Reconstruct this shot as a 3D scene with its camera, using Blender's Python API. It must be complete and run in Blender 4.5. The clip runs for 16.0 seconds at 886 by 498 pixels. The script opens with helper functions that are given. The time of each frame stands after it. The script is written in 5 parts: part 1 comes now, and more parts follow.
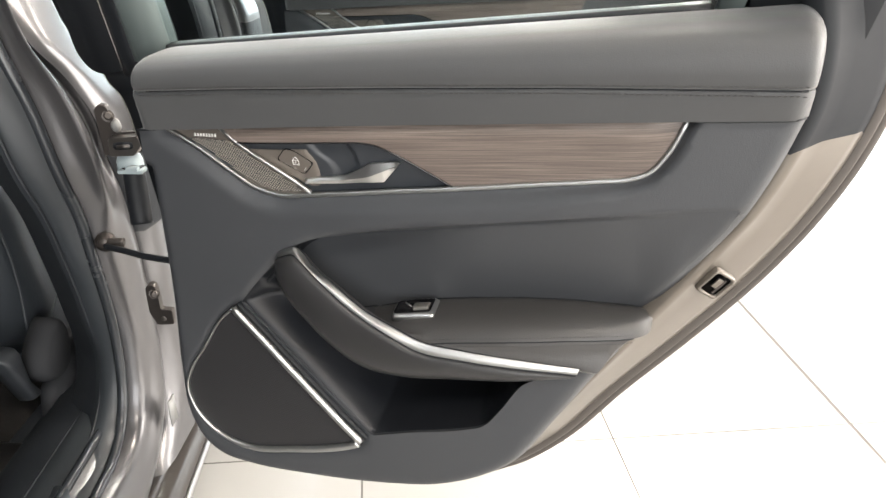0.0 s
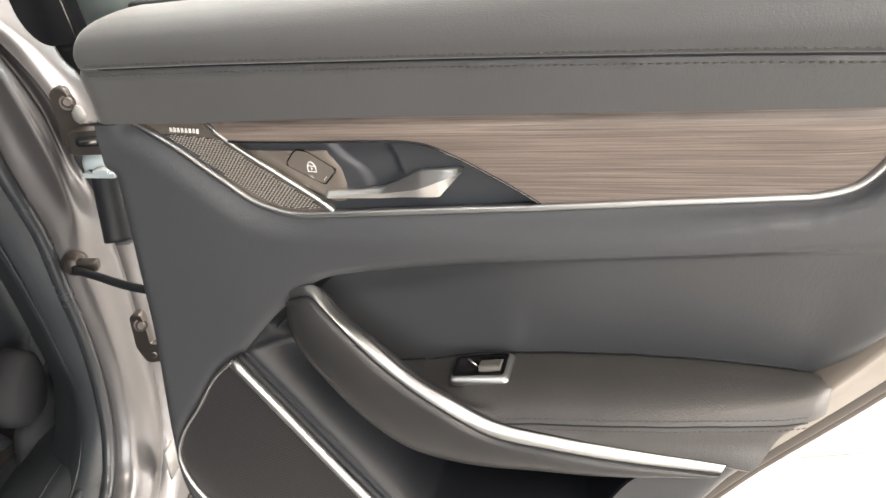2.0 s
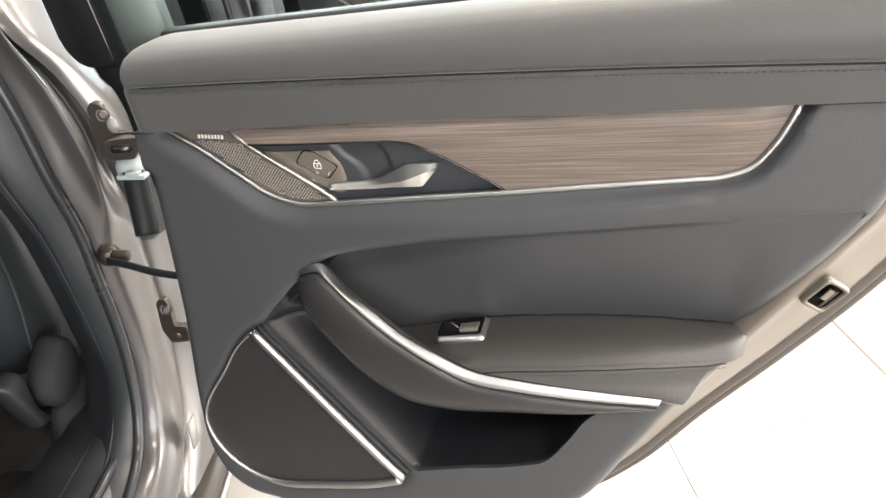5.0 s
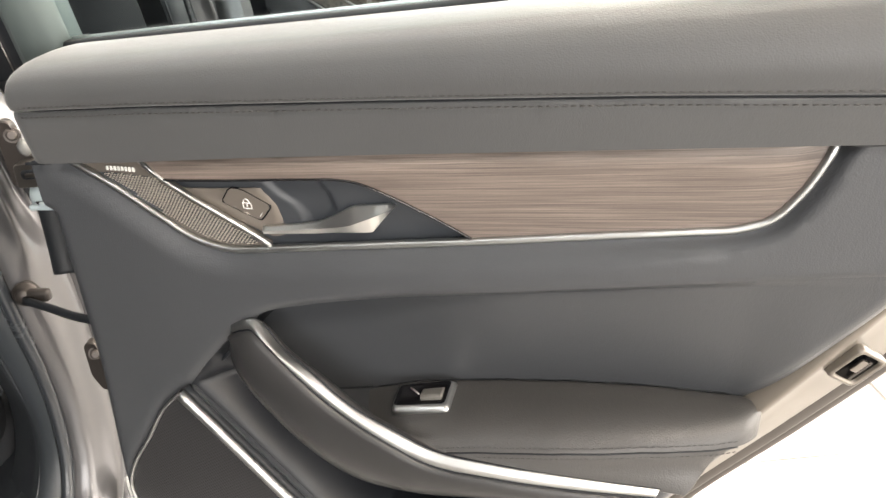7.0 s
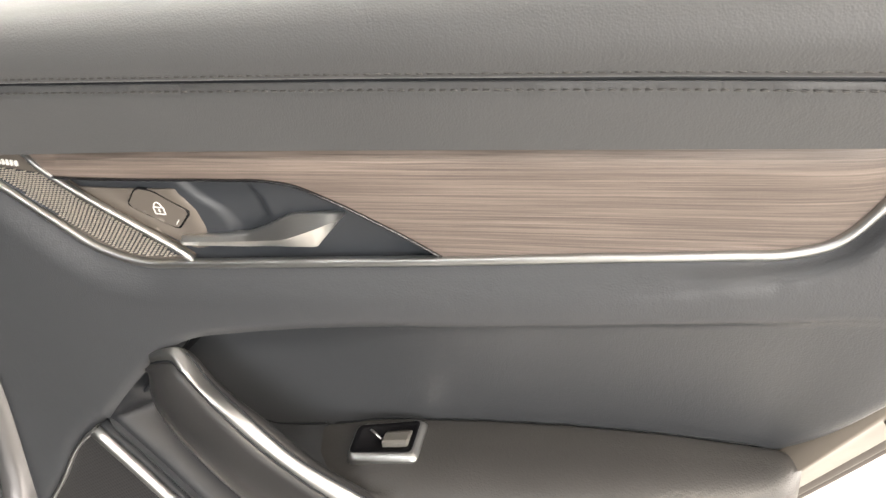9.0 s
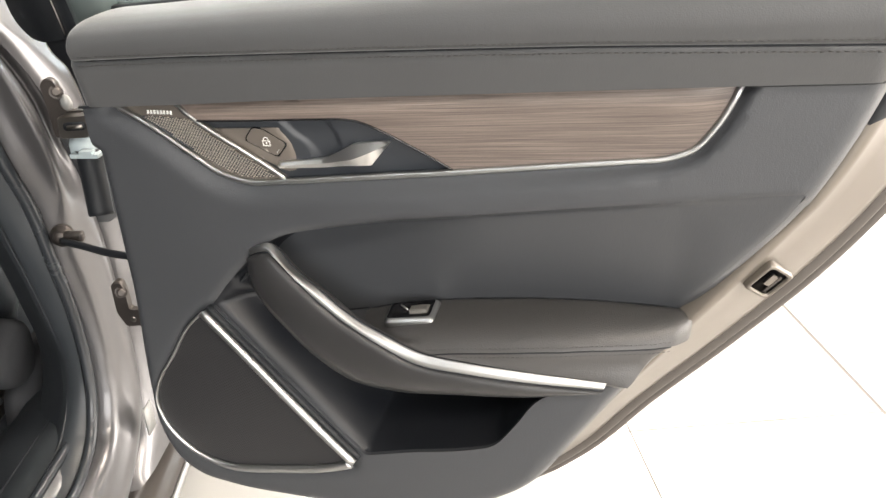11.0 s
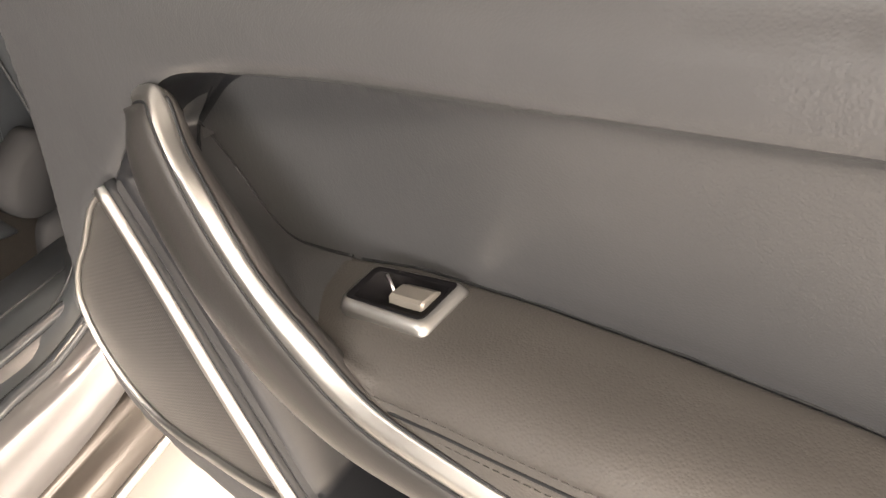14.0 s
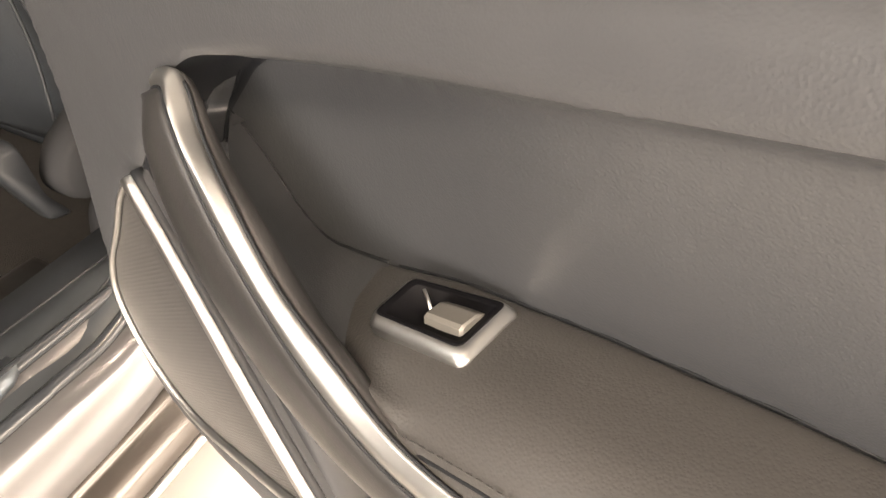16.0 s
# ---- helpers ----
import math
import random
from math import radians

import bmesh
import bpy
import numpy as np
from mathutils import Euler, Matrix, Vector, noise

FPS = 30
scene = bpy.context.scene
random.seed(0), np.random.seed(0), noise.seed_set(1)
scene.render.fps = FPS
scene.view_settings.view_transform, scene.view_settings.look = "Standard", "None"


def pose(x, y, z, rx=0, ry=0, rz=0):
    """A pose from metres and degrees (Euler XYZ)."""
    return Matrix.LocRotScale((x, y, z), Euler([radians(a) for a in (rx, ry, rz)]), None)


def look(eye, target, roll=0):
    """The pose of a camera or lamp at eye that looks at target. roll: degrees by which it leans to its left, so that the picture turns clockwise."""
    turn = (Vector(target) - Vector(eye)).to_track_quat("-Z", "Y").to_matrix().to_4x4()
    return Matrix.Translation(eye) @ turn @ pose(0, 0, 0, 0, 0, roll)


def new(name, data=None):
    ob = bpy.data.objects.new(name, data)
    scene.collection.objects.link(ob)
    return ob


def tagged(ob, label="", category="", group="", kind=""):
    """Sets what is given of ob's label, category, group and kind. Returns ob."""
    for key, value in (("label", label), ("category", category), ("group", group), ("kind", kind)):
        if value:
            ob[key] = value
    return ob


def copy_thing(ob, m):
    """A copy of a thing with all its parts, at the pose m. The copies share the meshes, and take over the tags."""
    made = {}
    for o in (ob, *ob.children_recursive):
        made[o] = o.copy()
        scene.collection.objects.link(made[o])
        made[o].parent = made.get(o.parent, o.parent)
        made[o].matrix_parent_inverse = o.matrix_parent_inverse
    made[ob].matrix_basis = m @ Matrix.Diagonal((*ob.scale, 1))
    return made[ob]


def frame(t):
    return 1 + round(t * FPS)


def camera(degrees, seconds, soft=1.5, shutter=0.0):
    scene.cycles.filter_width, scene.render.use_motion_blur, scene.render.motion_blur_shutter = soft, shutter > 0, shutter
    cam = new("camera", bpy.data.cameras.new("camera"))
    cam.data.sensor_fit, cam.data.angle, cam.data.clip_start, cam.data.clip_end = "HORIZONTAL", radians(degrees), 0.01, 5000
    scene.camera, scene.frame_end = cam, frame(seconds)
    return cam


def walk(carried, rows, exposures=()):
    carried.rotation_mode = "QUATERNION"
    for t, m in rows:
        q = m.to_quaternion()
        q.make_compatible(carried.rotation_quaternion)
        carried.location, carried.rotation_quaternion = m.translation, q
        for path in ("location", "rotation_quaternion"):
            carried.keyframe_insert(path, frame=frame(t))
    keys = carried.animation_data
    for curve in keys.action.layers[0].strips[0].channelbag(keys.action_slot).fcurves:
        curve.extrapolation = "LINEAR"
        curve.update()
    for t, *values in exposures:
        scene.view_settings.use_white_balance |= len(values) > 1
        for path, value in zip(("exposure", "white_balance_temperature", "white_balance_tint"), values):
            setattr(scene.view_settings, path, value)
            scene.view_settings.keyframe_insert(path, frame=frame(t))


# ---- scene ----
cam = camera(62.5, 16.0)
PATH = [
    (0, (0.021, -0.061, 1.207), (-0.013, 1.735, 0.328), 0.4),
    (0.3, (0.001, -0.004, 1.204), (-0.045, 1.79, 0.32), -0.0),
    (0.5, (-0.012, 0.028, 1.201), (-0.062, 1.82, 0.315), -0.1),
    (1, (-0.025, 0.12, 1.182), (-0.099, 1.904, 0.281), -0.5),
    (1.5, (-0.027, 0.185, 1.164), (-0.114, 1.957, 0.241), -0.7),
    (2, (-0.028, 0.191, 1.146), (-0.131, 1.949, 0.197), -1.2),
    (2.5, (-0.019, 0.159, 1.151), (-0.136, 1.905, 0.183), -1.7),
    (3, (-0.009, 0.086, 1.17), (-0.132, 1.836, 0.21), -2.2),
    (5.3, (-0.01, 0.068, 1.187), (-0.1, 1.832, 0.249), -2.3),
    (5.5, (-0.008, 0.066, 1.186), (-0.097, 1.846, 0.279), -2.2),
    (6, (0.004, 0.095, 1.191), (-0.077, 1.876, 0.285), -2.0),
    (6.5, (0.008, 0.133, 1.181), (-0.064, 1.91, 0.266), -2.0),
    (7, (0.012, 0.198, 1.171), (-0.05, 1.959, 0.224), -1.7),
    (7.5, (0.024, 0.285, 1.146), (-0.02, 2.031, 0.171), -1.3),
    (8, (0.028, 0.326, 1.133), (-0.013, 2.058, 0.135), -1.1),
    (8.5, (0.027, 0.329, 1.134), (-0.013, 2.054, 0.122), -0.9),
    (9, (0.026, 0.319, 1.139), (-0.015, 2.042, 0.124), -1.1),
    (9.5, (0.012, 0.29, 1.148), (-0.016, 2.018, 0.142), -1.1),
    (10, (0.001, 0.22, 1.156), (-0.024, 1.954, 0.159), -1.2),
    (10.2, (-0.001, 0.184, 1.157), (-0.025, 1.924, 0.171), -1.2),
    (12.3, (0.071, -0.015, 1.185), (-0.122, 1.758, 0.28), 1.7),
    (12.5, (0.067, 0.047, 1.169), (-0.174, 1.814, 0.263), 2.0),
    (13, (0.085, 0.223, 1.113), (-0.367, 1.905, 0.129), 2.4),
    (13.5, (0.117, 0.385, 1.056), (-0.479, 1.932, -0.062), 1.4),
    (14, (0.096, 0.472, 0.982), (-0.543, 1.923, -0.239), 0.8),
    (14.5, (0.08, 0.509, 0.94), (-0.599, 1.913, -0.311), 0.3),
    (15, (0.074, 0.522, 0.931), (-0.639, 1.9, -0.33), -0.4),
    (15.5, (0.081, 0.524, 0.945), (-0.658, 1.882, -0.323), -0.8),
    (16, (0.083, 0.517, 0.964), (-0.691, 1.859, -0.3), -1.5),
]
walk(cam, [(t, look(eye, target, roll)) for t, eye, target, roll in PATH], [(0, 0.08, 6750, 11), (1.5, 0.47, 7050, 13), (3, 0.40, 7050, 13), (5.5, 0.33, 6950, 12), (7, 0.47, 7050, 12), (9, 0.73, 7100, 12), (10.2, 0.50, 7050, 12), (12.3, 0.17, 6750, 11), (13, 0.57, 7000, 12), (13.5, 0.78, 7500, 14), (14, 1.18, 8100, 17), (14.5, 1.10, 8150, 17), (16, 1.24, 8300, 17)])

# ---- light ----
world = bpy.data.worlds.new("world")
scene.world = world
world.use_nodes = True
wn = world.node_tree.nodes
sky = wn.new("ShaderNodeTexSky")
sky.sky_type = "NISHITA"
sky.sun_disc = False
sky.sun_elevation = radians(38)
sky.sun_rotation = radians(30)
world.node_tree.links.new(sky.outputs["Color"], wn["Background"].inputs["Color"])
wn["Background"].inputs["Strength"].default_value = 0.12


def area_lamp(name, m, sx, sy, power, colour):
    data = bpy.data.lights.new(name, "AREA")
    data.shape, data.size, data.size_y, data.energy, data.color = "RECTANGLE", sx, sy, power, colour
    ob = new(name, data)
    ob.matrix_world = m
    return ob


WARM, COOL = (1.0, 0.925, 0.83), (0.82, 0.92, 1.0)
# unseen overhead lamps; the cool left column is added to tint the hinge side
for lx, tone in ((-2.2, COOL), (1.6, WARM), (4.6, WARM)):
    for ly in (-2.2, 1.6, 5.4):
        area_lamp("unseen_ceiling_lamp", pose(lx, ly, 3.93), 2.4, 0.9, 50 if lx < 0 else 160 if ly < 0 else 275, tone)
area_lamp("daylight_far", pose(2.4, 8.3, 1.75, -90), 7.6, 2.6, 620, COOL)
area_lamp("daylight_side", pose(7.3, 0.6, 1.75, 0, -90, 180), 2.6, 8.0, 1000, (1.0, 0.965, 0.92))
# added frontal fill from behind the viewpoint, no window is known there
area_lamp("fill_back", pose(2.6, -5.3, 1.9, 90), 7.0, 2.6, 430, (0.97, 0.97, 0.97))


# ---- materials ----
def node_math(nt, op, a, b):
    n = nt.nodes.new("ShaderNodeMath")
    n.operation = op
    for i, v in enumerate((a, b)):
        if isinstance(v, (int, float)):
            n.inputs[i].default_value = v
        else:
            nt.links.new(v, n.inputs[i])
    return n.outputs[0]


def material(name, base, rough=0.5, metal=0.0, coat=0.0, vary=None, vscale=6.0, grain=None, spec=0.5, sheen=0.0):
    """vary: second colour mixed in by large soft noise; grain: (scale, bump distance, kind)."""
    m = bpy.data.materials.new(name)
    m.use_nodes = True
    nt = m.node_tree
    p = nt.nodes["Principled BSDF"]
    p.inputs["Base Color"].default_value = (*base, 1)
    p.inputs["Roughness"].default_value = rough
    p.inputs["Metallic"].default_value = metal
    p.inputs["Coat Weight"].default_value = coat
    p.inputs["Coat Roughness"].default_value = 0.12
    p.inputs["Specular IOR Level"].default_value = spec
    p.inputs["Sheen Weight"].default_value = sheen
    p.inputs["Sheen Roughness"].default_value = 0.4
    co = nt.nodes.new("ShaderNodeTexCoord")
    if vary:
        n1 = nt.nodes.new("ShaderNodeTexNoise")
        n1.inputs["Scale"].default_value = vscale
        n1.inputs["Detail"].default_value = 6
        n1.inputs["Roughness"].default_value = 0.65
        mix = nt.nodes.new("ShaderNodeMix")
        mix.data_type = "RGBA"
        mix.inputs[6].default_value = (*base, 1)
        mix.inputs[7].default_value = (*vary, 1)
        nt.links.new(co.outputs["Object"], n1.inputs["Vector"])
        nt.links.new(n1.outputs["Fac"], mix.inputs[0])
        nt.links.new(mix.outputs[2], p.inputs["Base Color"])
        rr = nt.nodes.new("ShaderNodeMapRange")
        rr.inputs[1].default_value, rr.inputs[2].default_value = 0.3, 0.7
        rr.inputs[3].default_value, rr.inputs[4].default_value = rough * 0.88, min(1, rough * 1.12)
        nt.links.new(n1.outputs["Fac"], rr.inputs[0])
        nt.links.new(rr.outputs[0], p.inputs["Roughness"])
    if grain:
        scale, depth, kind = grain
        if kind == "leather":
            g = nt.nodes.new("ShaderNodeTexVoronoi")
            g.feature = "SMOOTH_F1"
            g.inputs["Smoothness"].default_value = 0.6
            fold = nt.nodes.new("ShaderNodeTexNoise")
            fold.inputs["Scale"].default_value = scale * 0.22
            fold.inputs["Detail"].default_value = 3
            stretch = nt.nodes.new("ShaderNodeMapping")
            stretch.inputs["Scale"].default_value = (1.5, 1.0, 0.7)
            nt.links.new(co.outputs["Object"], stretch.inputs["Vector"])
            nt.links.new(stretch.outputs[0], fold.inputs["Vector"])
            out = node_math(nt, "ADD", g.outputs["Distance"], node_math(nt, "MULTIPLY", fold.outputs["Fac"], 1.3))
        else:
            g = nt.nodes.new("ShaderNodeTexNoise")
            g.inputs["Detail"].default_value = 4
            out = g.outputs["Fac"]
        g.inputs["Scale"].default_value = scale
        b = nt.nodes.new("ShaderNodeBump")
        b.inputs["Distance"].default_value = depth
        b.inputs["Strength"].default_value = 1.0
        nt.links.new(co.outputs["Object"], g.inputs["Vector"])
        nt.links.new(out, b.inputs["Height"])
        nt.links.new(b.outputs["Normal"], p.inputs["Normal"])
    return m


LEATHER = material("grained_leather", (0.053, 0.0545, 0.0570), 0.5, vary=(0.062, 0.0640, 0.0665), vscale=5, grain=(900, 0.00010, "leather"), spec=0.45, sheen=0.2)
REST_LEATHER = material("armrest_leather", (0.045, 0.0438, 0.0432), 0.46, vary=(0.053, 0.0512, 0.0505), vscale=6, grain=(800, 0.00017, "leather"), spec=0.45)
BAR_LEATHER = material("bar_leather", (0.022, 0.0220, 0.0228), 0.36, vary=(0.027, 0.0267, 0.0273), vscale=7, grain=(1100, 0.00005, "leather"))
LEATHER_SOFT = material("smooth_leather", (0.0385, 0.0412, 0.0460), 0.47, vary=(0.0450, 0.0480, 0.0530), vscale=7, grain=(900, 0.00010, "leather"))
# dark plastic, taken near-black to carry the pocket's shade
POCKET = material("shaded_pocket_plastic", (0.009, 0.0105, 0.0135), 0.44, vary=(0.012, 0.013, 0.0155), vscale=14, grain=(900, 0.0001, "noise"), spec=0.35)
BLACK_MATTE = material("black_matte", (0.005, 0.005, 0.006), 0.4, spec=0.1)
BLACK_GLOSS = material("black_gloss", (0.012, 0.012, 0.013), 0.12)
BLACK_SATIN = material("black_satin", (0.026, 0.030, 0.036), 0.46, vary=(0.030, 0.034, 0.040), vscale=12)
RUBBER = material("rubber", (0.009, 0.0105, 0.013), 0.55, vary=(0.013, 0.0150, 0.018), vscale=20, spec=0.3)
DARK_TRIM = material("dark_trim", (0.014, 0.0170, 0.021), 0.5, vary=(0.020, 0.0235, 0.028), vscale=8, grain=(900, 0.0002, "noise"))
FRAME_TRIM = material("frame_trim", (0.100, 0.124, 0.122), 0.42, vary=(0.112, 0.136, 0.133), vscale=8)
POLISHED = material("bright_chrome", (0.86, 0.85, 0.83), 0.33, 1.0)
CHROME = material("satin_chrome", (0.490, 0.494, 0.490), 0.38, 1.0, vary=(0.45, 0.455, 0.452), vscale=30)
IRON = material("dark_iron", (0.062, 0.054, 0.050), 0.42, 0.6, vary=(0.045, 0.04, 0.037), vscale=40)
STEEL = material("zinc_steel", (0.24, 0.222, 0.205), 0.36, 1.0, vary=(0.19, 0.176, 0.164), vscale=40)
MESH = material("mesh_wire", (0.62, 0.57, 0.50), 0.42, 0.6)
ROCKER = material("rocker_grey", (0.19, 0.183, 0.172), 0.36, 0.6, vary=(0.27, 0.26, 0.24), vscale=15)
BRONZE = material("bronze_satin", (0.165, 0.146, 0.128), 0.38, 0.45, vary=(0.185, 0.163, 0.144), vscale=15)
# the same paint twice: dark on the body, lighter where the frame catches light
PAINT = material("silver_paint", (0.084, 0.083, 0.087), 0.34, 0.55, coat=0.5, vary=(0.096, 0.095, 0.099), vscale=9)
FRAME_PAINT_LIT = material("lit_silver_paint", (0.132, 0.116, 0.099), 0.42, 0.45, coat=0.3, vary=(0.146, 0.129, 0.110), vscale=9)
SEAT_LEATHER = material("seat_leather", (0.026, 0.0310, 0.037), 0.46, vary=(0.032, 0.0375, 0.044), vscale=5, grain=(900, 0.0002, "leather"), spec=0.22)
CABIN_LINING = material("cabin_lining", (0.020, 0.0225, 0.026), 0.75, vary=(0.026, 0.027, 0.03), vscale=6, spec=0.2)
# body paint again, with the sill's dark brown reflection put into the colour
SILL_PAINT_SHADED = material("shaded_sill_paint", (0.036, 0.031, 0.028), 0.34, 0.5, coat=0.4, vary=(0.044, 0.038, 0.034), vscale=9)
CARPET = material("carpet", (0.0065, 0.0062, 0.0062), 0.95, vary=(0.013, 0.0115, 0.011), vscale=60, grain=(500, 0.002, "noise"))
THREAD = material("thread", (0.039, 0.038, 0.038), 0.6)
WHITE_INK = material("white_ink", (0.75, 0.75, 0.73), 0.5)
TILE = material("porcelain_tile", (0.335, 0.331, 0.323), 0.18, vary=(0.308, 0.304, 0.297), vscale=1.6)
GROUT = material("grout", (0.075, 0.07, 0.066), 0.8, vary=(0.10, 0.095, 0.09), vscale=5)
WALL = material("wall_paint", (0.36, 0.355, 0.35), 0.7, vary=(0.32, 0.315, 0.31), vscale=1.5)
ALU = material("anodised_aluminium", (0.5, 0.5, 0.5), 0.35, 0.9)
LABEL = material("label_film", (0.17, 0.175, 0.17), 0.35, vary=(0.2, 0.2, 0.2), vscale=120)
CONNECTOR = material("pale_blue_plastic", (0.30, 0.36, 0.38), 0.5, vary=(0.34, 0.40, 0.42), vscale=30)
SEAL = material("grey_seal", (0.024, 0.0285, 0.033), 0.42, vary=(0.031, 0.036, 0.041), vscale=14, spec=0.45)
SEAL_GLOSS = material("shiny_seal", (0.020, 0.023, 0.027), 0.26, vary=(0.026, 0.030, 0.034), vscale=14)
SEAL_BROWN = material("brown_grey_seal", (0.062, 0.054, 0.048), 0.6, vary=(0.074, 0.065, 0.058), vscale=14)
SCUFF = material("brushed_plate", (0.13, 0.15, 0.17), 0.38, 0.6, vary=(0.11, 0.125, 0.145), vscale=40)


def wood_material():
    m = bpy.data.materials.new("open_pore_veneer")
    m.use_nodes = True
    nt = m.node_tree
    p = nt.nodes["Principled BSDF"]
    co = nt.nodes.new("ShaderNodeTexCoord")
    mp = nt.nodes.new("ShaderNodeMapping")
    mp.inputs["Scale"].default_value = (7, 20, 780)
    turn = nt.nodes.new("ShaderNodeMapping")
    turn.inputs["Rotation"].default_value = (0, radians(5.2), 0)
    nt.links.new(co.outputs["Object"], turn.inputs["Vector"])
    nt.links.new(turn.outputs[0], mp.inputs["Vector"])
    fine = nt.nodes.new("ShaderNodeTexNoise")
    fine.inputs["Scale"].default_value = 1.0
    fine.inputs["Detail"].default_value = 8
    fine.inputs["Roughness"].default_value = 0.7
    fine.inputs["Distortion"].default_value = 0.25
    nt.links.new(mp.outputs[0], fine.inputs["Vector"])
    mp2 = nt.nodes.new("ShaderNodeMapping")
    mp2.inputs["Scale"].default_value = (6.0, 10, 150)
    nt.links.new(turn.outputs[0], mp2.inputs["Vector"])
    broad = nt.nodes.new("ShaderNodeTexNoise")
    broad.inputs["Scale"].default_value = 1.0
    broad.inputs["Detail"].default_value = 3
    nt.links.new(mp2.outputs[0], broad.inputs["Vector"])
    total = node_math(nt, "ADD", node_math(nt, "MULTIPLY", fine.outputs["Fac"], 0.76), node_math(nt, "MULTIPLY", broad.outputs["Fac"], 0.24))
    ramp = nt.nodes.new("ShaderNodeValToRGB")
    cr = ramp.color_ramp
    cr.elements[0].position, cr.elements[0].color = 0.34, (0.062, 0.050, 0.044, 1)
    cr.elements[1].position, cr.elements[1].color = 0.68, (0.250, 0.205, 0.177, 1)
    e = cr.elements.new(0.46)
    e.color = (0.110, 0.088, 0.077, 1)
    e = cr.elements.new(0.56)
    e.color = (0.166, 0.135, 0.118, 1)
    nt.links.new(total, ramp.inputs["Fac"])
    nt.links.new(ramp.outputs["Color"], p.inputs["Base Color"])
    p.inputs["Roughness"].default_value = 0.48
    b = nt.nodes.new("ShaderNodeBump")
    b.inputs["Distance"].default_value = 0.0003
    nt.links.new(total, b.inputs["Height"])
    nt.links.new(b.outputs["Normal"], p.inputs["Normal"])
    return m


def grille_material():
    """A perforated dark cloth-like sheet: staggered round holes on a 1.9 mm pitch."""
    m = bpy.data.materials.new("perforated_grille")
    m.use_nodes = True
    nt = m.node_tree
    p = nt.nodes["Principled BSDF"]
    co = nt.nodes.new("ShaderNodeTexCoord")
    mp = nt.nodes.new("ShaderNodeMapping")
    mp.inputs["Rotation"].default_value = (radians(90), 0, radians(0))
    nt.links.new(co.outputs["Object"], mp.inputs["Vector"])
    mp2 = nt.nodes.new("ShaderNodeMapping")
    mp2.inputs["Rotation"].default_value = (0, 0, radians(33))
    nt.links.new(mp.outputs[0], mp2.inputs["Vector"])
    v = nt.nodes.new("ShaderNodeTexVoronoi")
    v.voronoi_dimensions = "2D"
    v.inputs["Scale"].default_value = 330
    v.inputs["Randomness"].default_value = 0.0
    nt.links.new(mp2.outputs[0], v.inputs["Vector"])
    ramp = nt.nodes.new("ShaderNodeValToRGB")
    ramp.color_ramp.elements[0].position, ramp.color_ramp.elements[0].color = 0.24, (0.004, 0.004, 0.004, 1)
    ramp.color_ramp.elements[1].position, ramp.color_ramp.elements[1].color = 0.34, (0.020, 0.020, 0.022, 1)
    nt.links.new(v.outputs["Distance"], ramp.inputs["Fac"])
    nt.links.new(ramp.outputs["Color"], p.inputs["Base Color"])
    p.inputs["Roughness"].default_value = 0.5
    p.inputs["Sheen Weight"].default_value = 0.3
    p.inputs["Sheen Roughness"].default_value = 0.3
    b = nt.nodes.new("ShaderNodeBump")
    b.inputs["Distance"].default_value = 0.0003
    nt.links.new(v.outputs["Distance"], b.inputs["Height"])
    nt.links.new(b.outputs["Normal"], p.inputs["Normal"])
    return m


def glass_material():
    m = bpy.data.materials.new("tinted_glass")
    m.use_nodes = True
    p = m.node_tree.nodes["Principled BSDF"]
    p.inputs["Base Color"].default_value = (0.74, 0.82, 0.83, 1)
    p.inputs["Transmission Weight"].default_value = 1.0
    p.inputs["Roughness"].default_value = 0.0
    p.inputs["IOR"].default_value = 1.45
    return m


WOOD, GRILLE, GLASS = wood_material(), grille_material(), glass_material()


# ---- mesh helpers ----
def part(name, bm, mat, parent=None, label="", smooth=True):
    me = bpy.data.meshes.new(name)
    if smooth:
        for f in bm.faces:
            f.smooth = True
    bm.to_mesh(me)
    bm.free()
    me.materials.append(mat)
    ob = new(name, me)
    ob.parent = parent
    return tagged(ob, label)


def empty(name, m):
    ob = new(name)
    ob.matrix_world = m
    ob.empty_display_size = 0.1
    return ob


def curve_through(pts, n=8, closed=False):
    """Catmull-Rom through the points, n steps a span."""
    p = np.array(pts, float)
    k = len(p)
    out = []
    spans = k if closed else k - 1
    for i in range(spans):
        if closed:
            a, b, c, d = p[(i - 1) % k], p[i], p[(i + 1) % k], p[(i + 2) % k]
        else:
            b, c = p[i], p[i + 1]
            a = p[i - 1] if i else 2 * b - c
            d = p[i + 2] if i + 2 < k else 2 * c - b
        la, lb, lc = [max(np.linalg.norm(q), 1e-6) for q in (b - a, c - b, d - c)]
        m1 = lb * ((b - a) / la * lb + (c - b) / lb * la) / (la + lb)
        m2 = lb * ((c - b) / lb * lc + (d - c) / lc * lb) / (lb + lc)
        for s in np.linspace(0, 1, n, endpoint=False):
            out.append((2 * s**3 - 3 * s**2 + 1) * b + (s**3 - 2 * s**2 + s) * m1 + (3 * s**2 - 2 * s**3) * c + (s**3 - s**2) * m2)
    if not closed:
        out.append(p[-1])
    return np.array(out)


